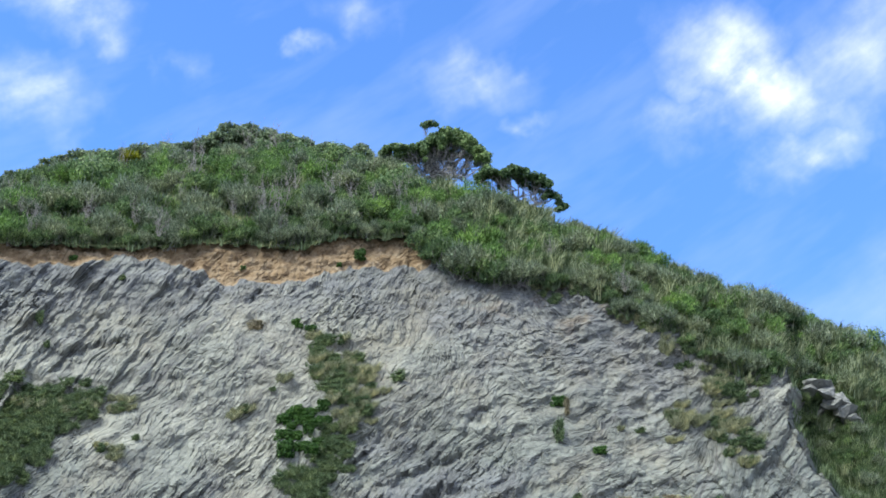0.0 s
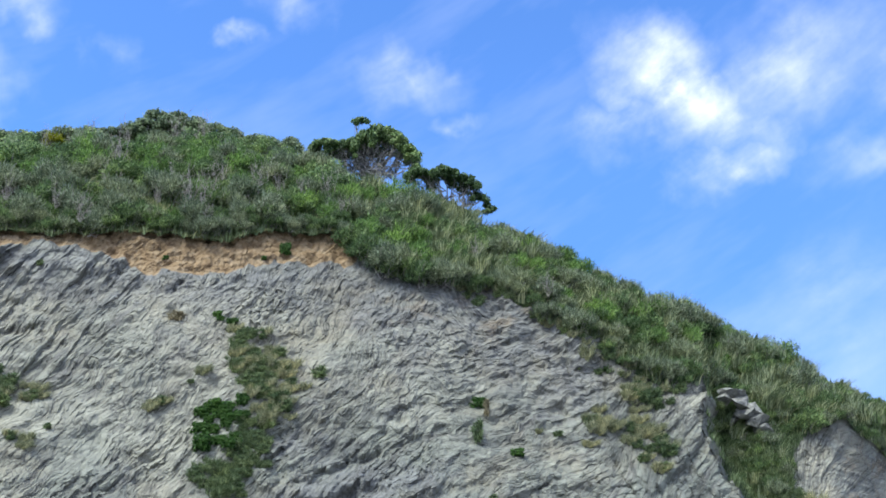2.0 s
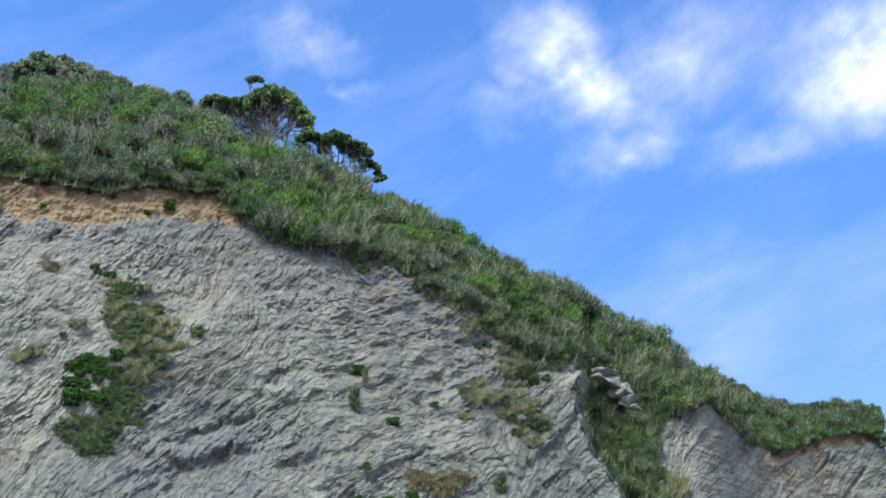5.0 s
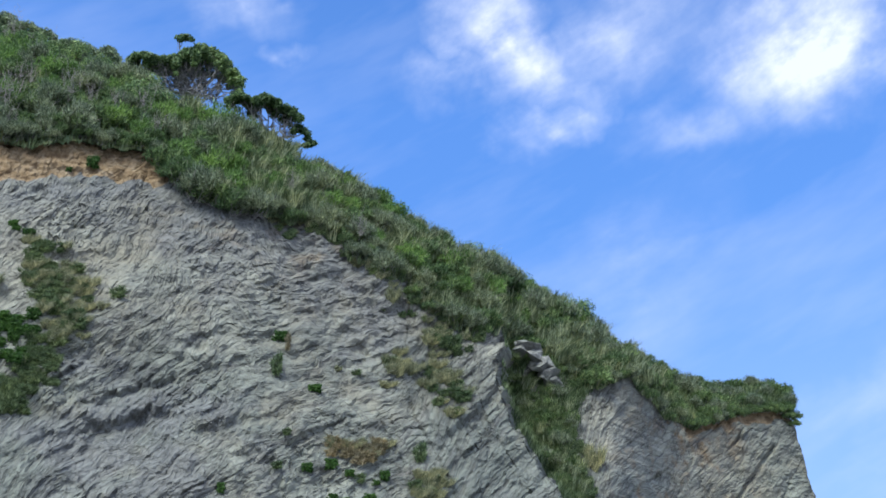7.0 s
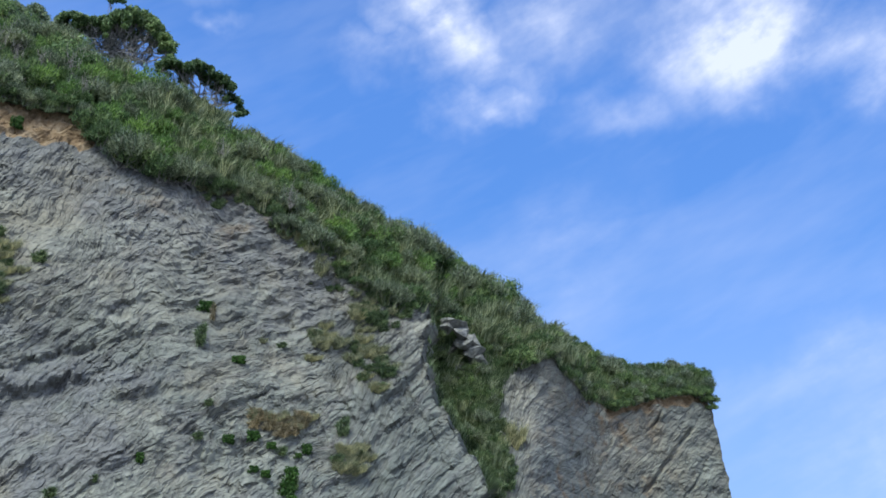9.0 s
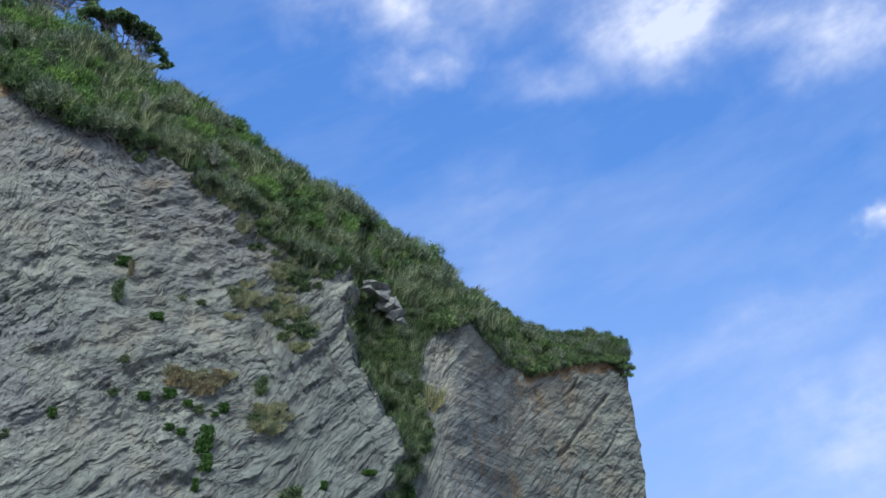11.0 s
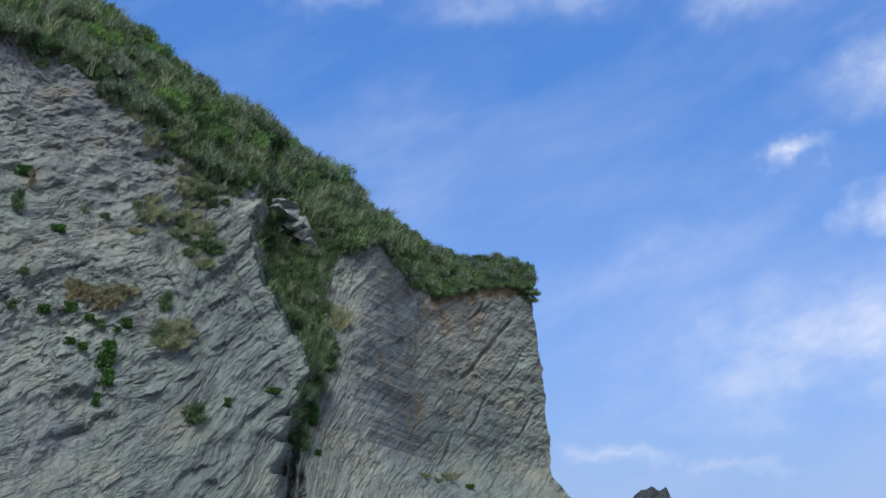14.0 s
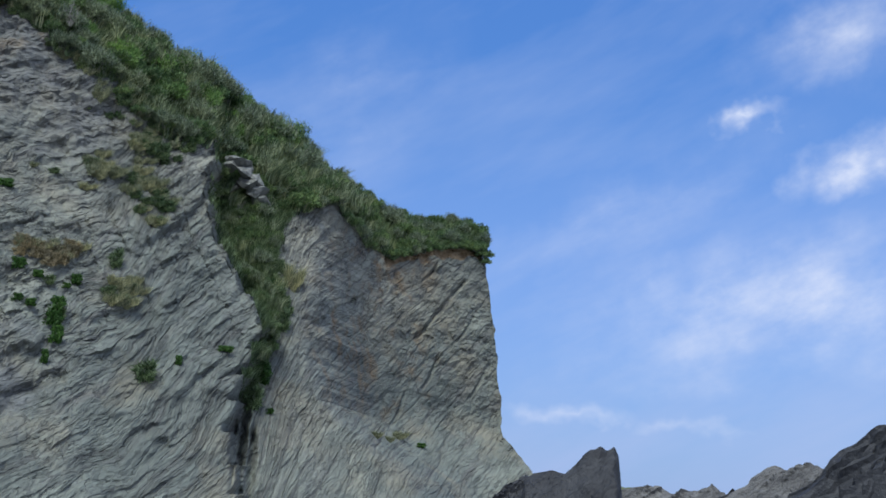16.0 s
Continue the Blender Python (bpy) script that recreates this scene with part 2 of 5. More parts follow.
    s.bump(s.math("SUBTRACT", 1.0, crack), 0.6, 0.08)
    s.bump(s.noise(obj, 9.0, 5, 0.7), 0.5, 0.05)
    return s.mat


def plain_noise_material(name, lo, hi, scale, rough=0.9, bump=0.3, distance=0.05):
    s = Shade(name, rough)
    n = s.noise(s.coords(), scale, 6, 0.65)
    s.colour(s.ramp(n, (0.3, lo), (0.7, hi)))
    s.bump(s.noise(s.coords(), scale * 4, 5, 0.7), bump, distance)
    return s.mat


def leaf_material(name, dark, mid, light, patch=0.35, gloss=0.55):
    s = Shade(name, gloss)
    each = s.ramp(s.island(), (0.0, tuple(0.8 * c for c in dark)), (0.5, mid), (1.0, tuple(1.25 * c for c in light)))
    drift = s.ramp(s.noise(s.coords(), patch, 3), (0.35, (0.62, 0.68, 0.62)), (0.65, (1.25, 1.2, 1.0)))
    tint = s.ramp(s.object_random(), (0.0, (0.78, 0.82, 0.80)), (0.5, (1, 1, 1)), (1.0, (1.24, 1.18, 1.06)))
    s.colour(s.mix(1.0, s.mix(1.0, each, drift, "MULTIPLY"), tint, "MULTIPLY"))
    s.bsdf.inputs["Subsurface Weight"].default_value = 0.0
    t = s.node("ShaderNodeBsdfTranslucent")
    s.link(s.bsdf.inputs["Base Color"].links[0].from_socket, t.inputs["Color"])
    m = s.tree.nodes.new("ShaderNodeMixShader")
    m.inputs[0].default_value = 0.42
    out = s.tree.nodes["Material Output"]
    s.link(s.bsdf.outputs[0], m.inputs[1])
    s.link(t.outputs[0], m.inputs[2])
    s.link(m.outputs[0], out.inputs["Surface"])
    return s.mat


ROCK = cliff_material()
HUMUS = plain_noise_material("leaf_litter_soil", (0.07, 0.085, 0.035), (0.17, 0.19, 0.08), 0.8)
BARK = plain_noise_material("grey_bark", (0.16, 0.155, 0.15), (0.35, 0.34, 0.325), 6.0)
DEADWOOD = plain_noise_material("bleached_deadwood", (0.20, 0.185, 0.17), (0.42, 0.39, 0.36), 5.0)
GRASS = leaf_material("grass_blades", (0.068, 0.104, 0.052), (0.140, 0.196, 0.100), (0.280, 0.345, 0.220), 0.22)
DRYGRASS = leaf_material("dry_grass_blades", (0.175, 0.195, 0.120), (0.315, 0.332, 0.225), (0.48, 0.475, 0.36), 0.8)
LEAF = leaf_material("shrub_leaves", (0.060, 0.108, 0.050), (0.122, 0.196, 0.090), (0.215, 0.300, 0.150), 0.35)
BRIGHTLEAF = leaf_material("fresh_green_leaves", (0.066, 0.135, 0.040), (0.132, 0.240, 0.068), (0.220, 0.340, 0.126), 0.35)
GREYLEAF = leaf_material("grey_green_leaves", (0.096, 0.132, 0.092), (0.188, 0.235, 0.168), (0.320, 0.375, 0.290), 0.35)
RIDGELEAF = leaf_material("ridge_tree_leaves", (0.105, 0.150, 0.100), (0.205, 0.270, 0.175), (0.34, 0.41, 0.28), 0.35)
TREELEAF = leaf_material("dark_tree_leaves", (0.070, 0.125, 0.062), (0.140, 0.225, 0.105), (0.26, 0.35, 0.18), 0.35)
CLIPLEAF = leaf_material("clipped_dark_leaves", (0.066, 0.125, 0.060), (0.140, 0.230, 0.105), (0.27, 0.37, 0.185), 0.35)
DRYLEAF = leaf_material("brown_dry_leaves", (0.17, 0.148, 0.10), (0.30, 0.26, 0.185), (0.45, 0.39, 0.30), 0.35)
STRAW = leaf_material("straw_blades", (0.122, 0.158, 0.070), (0.272, 0.302, 0.172), (0.500, 0.515, 0.360), 0.5)
CLIFFLEAF = leaf_material("cushion_leaves", (0.026, 0.066, 0.017), (0.050, 0.122, 0.026), (0.095, 0.19, 0.05), 1.0)
OLIVELEAF = leaf_material("olive_leaves", (0.066, 0.106, 0.053), (0.133, 0.194, 0.099), (0.253, 0.325, 0.198), 1.0)
YELLOWLEAF = leaf_material("yellow_leaves", (0.138, 0.161, 0.014), (0.253, 0.276, 0.023), (0.391, 0.391, 0.057))
DARKROCK = plain_noise_material("dark_wet_rock", (0.010, 0.011, 0.014), (0.062, 0.064, 0.068), 0.9, 0.5, 0.7, 0.12)
PALEROCK = plain_noise_material("pale_shore_rock", (0.07, 0.07, 0.07), (0.25, 0.245, 0.23), 1.8, 0.85, 0.9, 0.15)
KNOBROCK = plain_noise_material("knob_rock", (0.13, 0.137, 0.13), (0.36, 0.365, 0.335), 2.2, 0.92, 0.9, 0.1)
SHINGLE = plain_noise_material("foreshore_rock", (0.10, 0.10, 0.10), (0.28, 0.275, 0.26), 0.9, 0.9, 0.6, 0.1)


def water_material():
    s = Shade("sea_water", 0.12)
    s.colour((0.03, 0.07, 0.10))
    s.bump(s.noise(s.coords(), 0.35, 5), 0.5, 0.3)
    return s.mat


WATER = water_material()
TUSSOCK = leaf_material("tussock_blades", (0.11, 0.148, 0.080), (0.22, 0.268, 0.160), (0.40, 0.44, 0.32), 0.9)


# ---- noise ----
def lattice(ix, iy, seed):
    h = (ix.astype(np.int64) * 374761393 + iy.astype(np.int64) * 668265263 + seed * 1442695041) & 0xFFFFFFFF
    h = ((h ^ (h >> 13)) * 1274126177) & 0xFFFFFFFF
    h = h ^ (h >> 16)
    return (h & 0xFFFFFF) / float(0x1000000)


def grain(x, y, seed=0):
    """Gradient noise, about -0.7 to 0.7."""
    x, y = np.broadcast_arrays(np.asarray(x, float), np.asarray(y, float))
    ix, iy = np.floor(x), np.floor(y)
    fx, fy = x - ix, y - iy
    ux, uy = fx * fx * fx * (fx * (fx * 6 - 15) + 10), fy * fy * fy * (fy * (fy * 6 - 15) + 10)
    total = 0
    for cx in (0, 1):
        for cy in (0, 1):
            a = lattice(ix + cx, iy + cy, seed) * 2 * np.pi
            dot = np.cos(a) * (fx - cx) + np.sin(a) * (fy - cy)
            total = total + dot * (ux if cx else 1 - ux) * (uy if cy else 1 - uy)
    return total


def layered(x, y, seed=0, octaves=4):
    total, amp = 0, 1.0
    for k in range(octaves):
        total, amp, x, y = total + amp * grain(x, y, seed + k), amp * 0.5, x * 2.03, y * 2.03
    return total


def smooth(a, b, x):
    t = np.clip((x - a) / (b - a), 0, 1)
    return t * t * (3 - 2 * t)


def curve(x, pts):
    return np.interp(x, [p[0] for p in pts], [p[1] for p in pts])


# ---- the lie of the land: bearings in degrees from the walker's first view, metres ----
LEFT_END = -46.0
# bearing, height of the cliff's brow
BROW = [(-46, 26.5), (-24, 27.9), (-20, 28.3), (-16.7, 28.2), (-14, 28.9), (-8.4, 28.5), (-4.6, 29.2), (-1.6, 29.2), (-0.6, 27.0), (2.7, 25.3),
        (6.7, 25.2), (8.5, 24.3), (10.5, 22.8), (12.5, 21.6), (13.5, 20.5), (14.2, 19.6), (15.5, 19.2), (17.4, 19.2), (18.5, 18.9), (21.5, 17.3), (22.6, 17.0), (23.3, 17.5), (24.3, 18.0),
        (25.2, 17.1), (26.0, 16.6), (27.35, 16.4), (28.8, 17.2), (30.6, 18.0), (31.7, 18.2), (32.4, 17.5)]
# bearing, height of the ridge's ground line as an angle from the eye
RIDGE = [(-46, 22.0), (-30, 24.0), (-24.3, 25.0), (-22.8, 26.3), (-20.2, 27.2), (-17.5, 27.8), (-15.1, 28.2), (-11.9, 28.8), (-9.9, 28.85), (-8, 28.8),
         (-5.3, 28.5), (-3.2, 28.1), (-1.5, 27.6), (0, 27.25), (2.6, 26.9), (5.5, 25.5), (7.3, 24.7), (10.1, 23.7), (12.4, 22.2), (14.5, 21.1), (16.5, 20.3),
         (20, 18.3), (22.6, 16.5), (23.4, 15.4), (25.3, 14.9), (26.8, 14.0), (28.5, 13.5), (31.1, 13.5), (32.0, 13.1), (32.4, 12.6)]
BUTTRESS = [(0, 20.3), (4.3, 19.5), (6.6, 20.0), (9.1, 20.8), (10.8, 20.0), (13.6, 18.2), (16.3, 17.4), (19.1, 17.8)]   # height, bearing of its edge
RIB = [(0, 30.5), (2.6, 28.0), (3.7, 26.3), (5.8, 24.2), (8.5, 23.5), (13, 23.3), (15.8, 23.6), (19, 24.2)]
POINT = [(0, 36.2), (1.7, 35.4), (3.2, 34.8), (5.2, 33.4), (11.3, 33.0), (14.5, 32.6), (17.5, 32.3)]


def main_face(az, z):
    """Distance of the main cliff at a bearing and height: it leans back as it rises."""
    return curve(az, [(-46, 50), (-24, 45), (-6, 42.8), (4, 43), (12, 45), (20, 49)]) + 15 * (np.clip(z, 0, 40) / 28) ** 0.9


# hollows with a sharp lip above: bearing, height of the lip, half width, height, depth
HOLLOWS = [(1.7, 16.8, 0.9, 0.9, 0.5), (-1.6, 13.8, 2.1, 1.0, 0.6), (-1.9, 12.3, 2.9, 1.9, 0.9), (3.7, 15.7, 0.7, 1.3, 0.45), (2.6, 12.2, 1.8, 1.3, 0.5),
           (9.5, 6.9, 1.6, 1.6, 0.8), (9.3, 5.2, 1.7, 1.9, 0.8), (15.5, 3.9, 0.7, 0.9, 0.5), (16.7, 3.4, 0.6, 1.3, 0.5), (-18.8, 23.4, 0.9, 3.0, 0.9),
           (-18.5, 21.4, 1.8, 1.6, 0.7), (-9.9, 25.0, 0.9, 1.4, 0.6), (-7.1, 25.5, 0.45, 1.6, 0.45), (23.6, 11.0, 0.6, 4.0, 0.8), (20.3, 5.2, 0.20, 4.6, 2.4), (20.8, 4.2, 0.16, 3.6, 1.6), (19.9, 4.4, 0.12, 3.4, 1.2)]


def hollow(az, z):
    total, stray, lip = 0, 0.9 * layered(z * 1.1, az * 1.2, 17, 3), 0.4 * layered(az * 1.6, z * 0.8, 18, 4)
    for a, top, wide, high, deep in HOLLOWS:
        x = (az - a) / wide + stray
        y = (top + 0.55 * (az - a) * 0.6 + lip - z) / high
        total = total + 0.6 * deep * np.exp(-x * x) * smooth(-0.12, 0.2, y) * smooth(1.25, 0.15, y)
    return total


def bare_face(az, z):
    """Horizontal distance of the cliff at a bearing and height, without its relief."""
    main = main_face(az, z)
    step = z * 0.75 + 0.5 * grain(z * 0.4, 0.5, 26)
    edge, rib = curve(z, BUTTRESS) + 0.3 * layered(z * 0.8, 0.5, 23, 4) + 0.5 * (step - np.floor(step) - 0.5), curve(z, RIB) + 0.4 * layered(z * 0.6, 0.5, 24, 4)
    rel = np.clip(z / 18, 0, 1)
    gully = main_face(np.minimum(az, 20.0), z) + 1.8 + 0.6 * rel + 0.5 * np.abs(az - 20.5)
    cove = curve(az, [(20, 63.5), (23, 65.5), (25, 68), (28, 72), (31, 75.5), (33, 77.5), (36, 78)]) - 3.0 * (1 - np.clip(z / 17.5, 0, 1.1)) \
        - 6.0 * smooth(6.5, 0.5, z)
    d = main + (gully - main) * smooth(-0.1, 0.6, az - edge)
    d = d + (cove - d) * smooth(-0.4, 3.2, az - rib)
    return d


def brow(az):
    z = curve(az, [(a, h) for a, h in BROW]) + (0.35 * grain(az * 0.9, 0.5, 12) + 0.25 * grain(az * 2.6, 0.5, 13)) * smooth(-30, -28, az) \
        + (0.75 * grain(az * 1.15, 0.5, 14) + 0.6 * grain(az * 3.3, 0.5, 16)) * smooth(3, 6, az) * smooth(22, 18, az)
    return bare_face(az, z), z


def ledges(p, q, size, seed, block=3.0):
    """Sheets of bedding, broken into blocks: each steps out and breaks off again, and dies out along its length."""
    line = q / size + 0.9 * grain(p * 0.07 / size ** 0.5, q * 0.22, seed) + 0.25 * grain(p * 0.5, q * 0.5, seed + 1)
    n = np.floor(line)
    f = line - n
    stay = np.clip(0.5 + 1.4 * grain(p * 0.2 / size ** 0.5, n * 3.7 + 0.5, seed + 2), 0, 1.3)
    along = p / (size * block) + 17 * lattice(n, n * 0, seed + 3) + 0.35 * grain(p / size, q / size, seed + 4)
    chip = lattice(n, np.floor(along), seed + 5) - 0.5
    return (f ** 1.8 - 0.4) * stay + 0.8 * chip


def scales(p, q, size, seed, block=4.0, patchy=1.0):
    """Overlapping flakes of bedding: each stands out over the one below it, thins upwards and tapers to its ends."""
    line = q / size + 1.1 * grain(q * 0.33 / size, p * 0.03 / size, seed + 8) + 0.45 * grain(p * 0.10 / size, q * 0.5 / size, seed) + 0.18 * grain(p * 0.5 / size, q * 0.6 / size, seed + 1)
    n = np.floor(line)
    f = line - n
    along = p / (size * block) + 17 * lattice(n, n * 0, seed + 3) + 0.25 * grain(p * 0.6 / size, q * 0.6 / size, seed + 4)
    b = np.floor(along)
    g = along - b
    proud = 0.25 + 0.75 * lattice(n, b, seed + 5) ** 1.6
    ends = np.clip(g / 0.2, 0, 1) * np.clip((1 - g) / 0.45, 0, 1)
    patch = np.clip(0.2 + 1.8 * layered(p * 0.30 / size ** 0.5, q * 0.42 / size ** 0.5, seed + 6, 3), 0, 1.15)
    return proud * ends * (1 - patchy + patchy * patch) * np.clip(f / 0.06, 0, 1) * (1 - f) ** 0.8


def chips(p, q, long, thick, seed):
    """Small broken blocks, each set in or out by chance."""
    n = np.floor(q / thick + 0.4 * grain(p / long, q / thick * 0.4, seed))
    return lattice(n, np.floor(p / long + 7.3 * lattice(n, n * 0, seed + 1)), seed + 2) - 0.5


# reaches of the cliff: bearing, height, half sizes, dip of the beds, strength of slabs, great, middle and fine flakes, folding
REACHES = [(-21, 25, 6.0, 8, 62, 1.5, 0.85, 0.30, 0.2), (-14, 12, 8.0, 8, 49, 0.25, 0.34, 0.24, 0.5), (-1.5, 23, 6.5, 5.5, 58, 0.15, 0.24, 0.24, 0.6),
           (-2, 12, 5.5, 7, 40, 0.55, 0.60, 0.19, 0.5), (8.5, 20, 5.0, 6, 26, 0.4, 0.58, 0.18, 0.9), (10, 9, 8.0, 5, 30, 0.50, 0.62, 0.17, 0.5), (12, 2, 7.0, 4, 28, 0.75, 0.55, 0.08, 0.3),
           (17.5, 12, 3.5, 9, 45, 1.5, 0.95, 0.18, 0.2), (29, 9, 6.0, 20, 60, 0.30, 0.42, 0.30, 0.0)]
# open joints on the headland: bearing and height at the upper and the lower end, width, depth
SLOTS = [(31.2, 15.9, 28.7, 11.2, 0.16, 0.55), (29.8, 16.8, 29.1, 15.3, 0.12, 0.4), (30.0, 10.4, 29.2, 7.9, 0.14, 0.4), (26.0, 13.4, 23.4, 10.0, 0.55, 0.8),
         (24.7, 15.0, 23.9, 13.4, 0.3, 0.7), (24.9, 11.2, 23.9, 9.2, 0.35, 0.7), (25.6, 9.4, 24.8, 7.6, 0.3, 0.5), (24.2, 16.6, 23.5, 15.2, 0.3, 0.6), (28.3, 7.6, 27.7, 5.4, 0.16, 0.4), (31.6, 13.0, 30.9, 11.4, 0.12, 0.35), (32.4, 9.6, 31.5, 7.4, 0.12, 0.3),
         (25.6, 16.4, 24.8, 15.0, 0.35, 0.5), (27.2, 14.4, 26.6, 13.0, 0.12, 0.3)]


def slots(az, z):
    total = np.zeros(az.size)
    for a1, z1, a0, z0, wide, deep in SLOTS:
        k = 76 * math.pi / 180
        ux, uz = (a1 - a0) * k, z1 - z0
        length = math.hypot(ux, uz)
        dx, dz = (az - a0) * k, z - z0
        t = (dx * ux + dz * uz) / length
        side = (dz * ux - dx * uz) / length + 0.12 * grain(t * 0.9, 0.5, 57)
        total += 0.7 * deep * smooth(-wide * 2.2, 0.0, side) * smooth(0.07, 0.0, side) * smooth(-0.4, 0.5, t) * smooth(length + 0.4, length - 0.5, t)
    return total


def relief(az, z):
    """How far the rock stands out, and its bedding coordinates."""
    shape = np.broadcast(az, z).shape
    az, z = (np.broadcast_to(v, shape).ravel() for v in (az, z))
    s = np.radians(az) * 58
    total, ps, qs = (np.zeros(az.size) for _ in range(3))
    far = np.stack([2.0 * (((az - a) / ha) ** 2 + ((z - h) / hh) ** 2) for a, h, ha, hh, *_ in REACHES])
    share = np.exp(far.min(0) - far)
    share[share < 0.05] = 0
    share /= share.sum(0)
    bend_1, bend_2 = grain(s * 0.11, z * 0.13, 91), grain(s * 0.5, z * 0.55, 92)
    swerve_s, swerve_z = 0.8 * layered(s * 0.45, z * 0.5, 93, 4), 0.7 * layered(s * 0.5, z * 0.55, 96, 4)
    rubble = np.clip(0.5 + 1.3 * layered(s * 0.13, z * 0.15, 68, 3), 0.1, 1.2) * (0.4 + 0.6 * smooth(3, 12, z))
    for w, (a, h, ha, hh, dip, k0, k1, k2, fold) in zip(share, REACHES):
        on = np.nonzero(w > 0)[0]
        if not on.size:
            continue
        so, zo, w = s[on] + (0.22 + 0.38 * fold) * swerve_s[on], z[on] - 15 + (0.22 + 0.38 * fold) * swerve_z[on], w[on]
        c, sn = math.cos(radians(dip)), math.sin(radians(dip))
        p, q = so * c + zo * sn, zo * c - so * sn
        q = q + 1.1 * fold * bend_1[on] + 0.42 * fold * bend_2[on]
        steep = 1.0 if dip > 55 else 0.4
        r = 0.6 * k0 * scales(p, q, 2.1, 35, 2.6, 0.7) + 0.5 * k0 * scales(p, q, 1.25, 55, 5.0, 0.4) * steep + 0.62 * k1 * scales(p, q, 0.80, 5, 2.8, 0.8) \
            + 0.78 * k2 * scales(p, q, 0.40, 25, 3.2, 0.9) + 0.36 * k2 * scales(p, q, 0.20, 45, 3.0, 0.9) + 0.15 * layered(p * 0.2, q * 0.42, 61, 4) \
            + rubble[on] * (0.19 * chips(p, q, 0.75, 0.34, 47) + 0.13 * chips(p, q, 0.30, 0.17, 48))
        total[on] += w * r
        ps[on] += w * p
        qs[on] += w * q
    broken = np.clip(0.9 + 0.9 * layered(s * 0.16, z * 0.2, 66, 3), 0.4, 1.5)
    calm = 0.5 + 0.5 * smooth(3, 12, z)      # the foot of the cliff is washed smoother
    total = total * broken * (1 - 0.5 * smooth(22, 24, az) * smooth(7, 2, z)) - slots(az, z)
    total = total + (1.1 - 0.6 * smooth(22, 26, az)) * layered(s * 0.07, z * 0.09, 71, 3) \
        - 0.34 * np.abs(layered(s * 0.22 + z * 0.12, z * 0.33 - s * 0.1, 74, 3)) * smooth(26, 20, az) + 0.25 * calm * layered(s * 0.9, z * 1.1, 77, 5) \
        + (0.6 * smooth(5, 8, az) * smooth(16, 12, az) * smooth(14, 19, z)) * layered(s * 0.42 + 0.3 * z, z * 0.5 - 0.2 * s, 79, 4)
    return total.reshape(shape), ps.reshape(shape), qs.reshape(shape)


def soil_band(az, z):
    """1 in the band of bare soil under the brow."""
    z_top = brow(az)[1]
    deep = curve(az, [(-46, 0.8), (-24, 1.3), (-20, 1.7), (-18, 0.7), (-15.4, 1.2), (-12.1, 3.3), (-8.4, 2.5), (-5.2, 2.4), (-1.4, 2.3), (-0.6, 0.0),
                      (5, 0.1), (26.5, 0.1), (28.5, 0.5), (31, 0.9), (33, 0.4)])
    return smooth(deep + 0.5, deep - 0.5, z_top - z + 0.5 * grain(az * 1.1, z * 0.6, 15)) * (deep > 0.2)


def face(az, z):
    out, p, q = relief(az, z)
    soil = soil_band(az, z)
    z_top = brow(az)[1]
    turn = az - curve(z, RIB)      # the fold behind the rib is smooth
    out = out * (1 - 0.35 * smooth(-0.6, 0.0, turn) * smooth(2.8, 1.6, turn)) - hollow(az, z)
    out = out * (1 - 0.75 * soil) * (1 - 0.15 * smooth(1.2, 0.0, z_top - z)) - 0.35 * soil + 0.38 * soil * layered(az * 1.3, z * 1.3, 33, 5)
    return bare_face(az, z) - out, p, q, soil


CREST = [(-46, 82), (-24, 76), (-8, 75), (0, 71), (5, 68), (10, 66), (17, 66.5), (22, 72), (26, 77), (29, 79.5), (32.4, 80.5)]   # bearing, distance of the ridge


def hill(az, share):
    """Distance and height of the ground: 0 at the brow, 1 at the ridge, and on over it."""
    az = np.minimum(az, 32.4)
    d0, z0 = brow(az)
    d1 = curve(az, CREST)
    z1 = EYE + d1 * np.tan(np.radians(curve(az, RIDGE)))
    t, over = np.clip(share, -0.1, 1), np.maximum(share - 1, 0) * 10
    z = z0 + (z1 - z0) * (t + 0.12 * np.sin(np.pi * np.clip(t, 0, 1))) - 0.012 * over ** 2 - 0.03 * over
    z = z + 0.3 * layered(az * 0.5, share * 2.5, 51, 3) * np.clip(share * 4, 0, 1)
    return d0 + (d1 - d0) * t + over, z


def hilltop(az, share):
    d, z = hill(np.array([float(az)]), np.array([float(share)]))
    return Vector((float(d[0]) * math.sin(radians(az)), float(d[0]) * math.cos(radians(az)), float(z[0])))


def sight(az, el):
    """The places on the cliff face at bearings and angles above the eye."""
    az, tan = np.asarray(az, float), np.tan(np.radians(el))
    d = np.full(az.shape, 60.0)
    for _ in range(10):
        d = d + 0.7 * (bare_face(az, EYE + d * tan) - d)
    for _ in range(2):
        d = face(az, EYE + d * tan)[0]
    a = np.radians(az)
    return np.stack([d * np.sin(a), d * np.cos(a), EYE + d * tan], -1)


def grid_mesh(name, x, y, z, uv=None, attrs=(), soft=True):
    """One mesh from a grid of places."""
    rows, cols = x.shape
    idx = np.arange(rows * cols).reshape(rows, cols)
    quads = np.stack([idx[:-1, :-1], idx[:-1, 1:], idx[1:, 1:], idx[1:, :-1]], -1).reshape(-1, 4)
    return quick_mesh(name, np.stack([x, y, z], -1).reshape(-1, 3), quads, uv, attrs, soft)


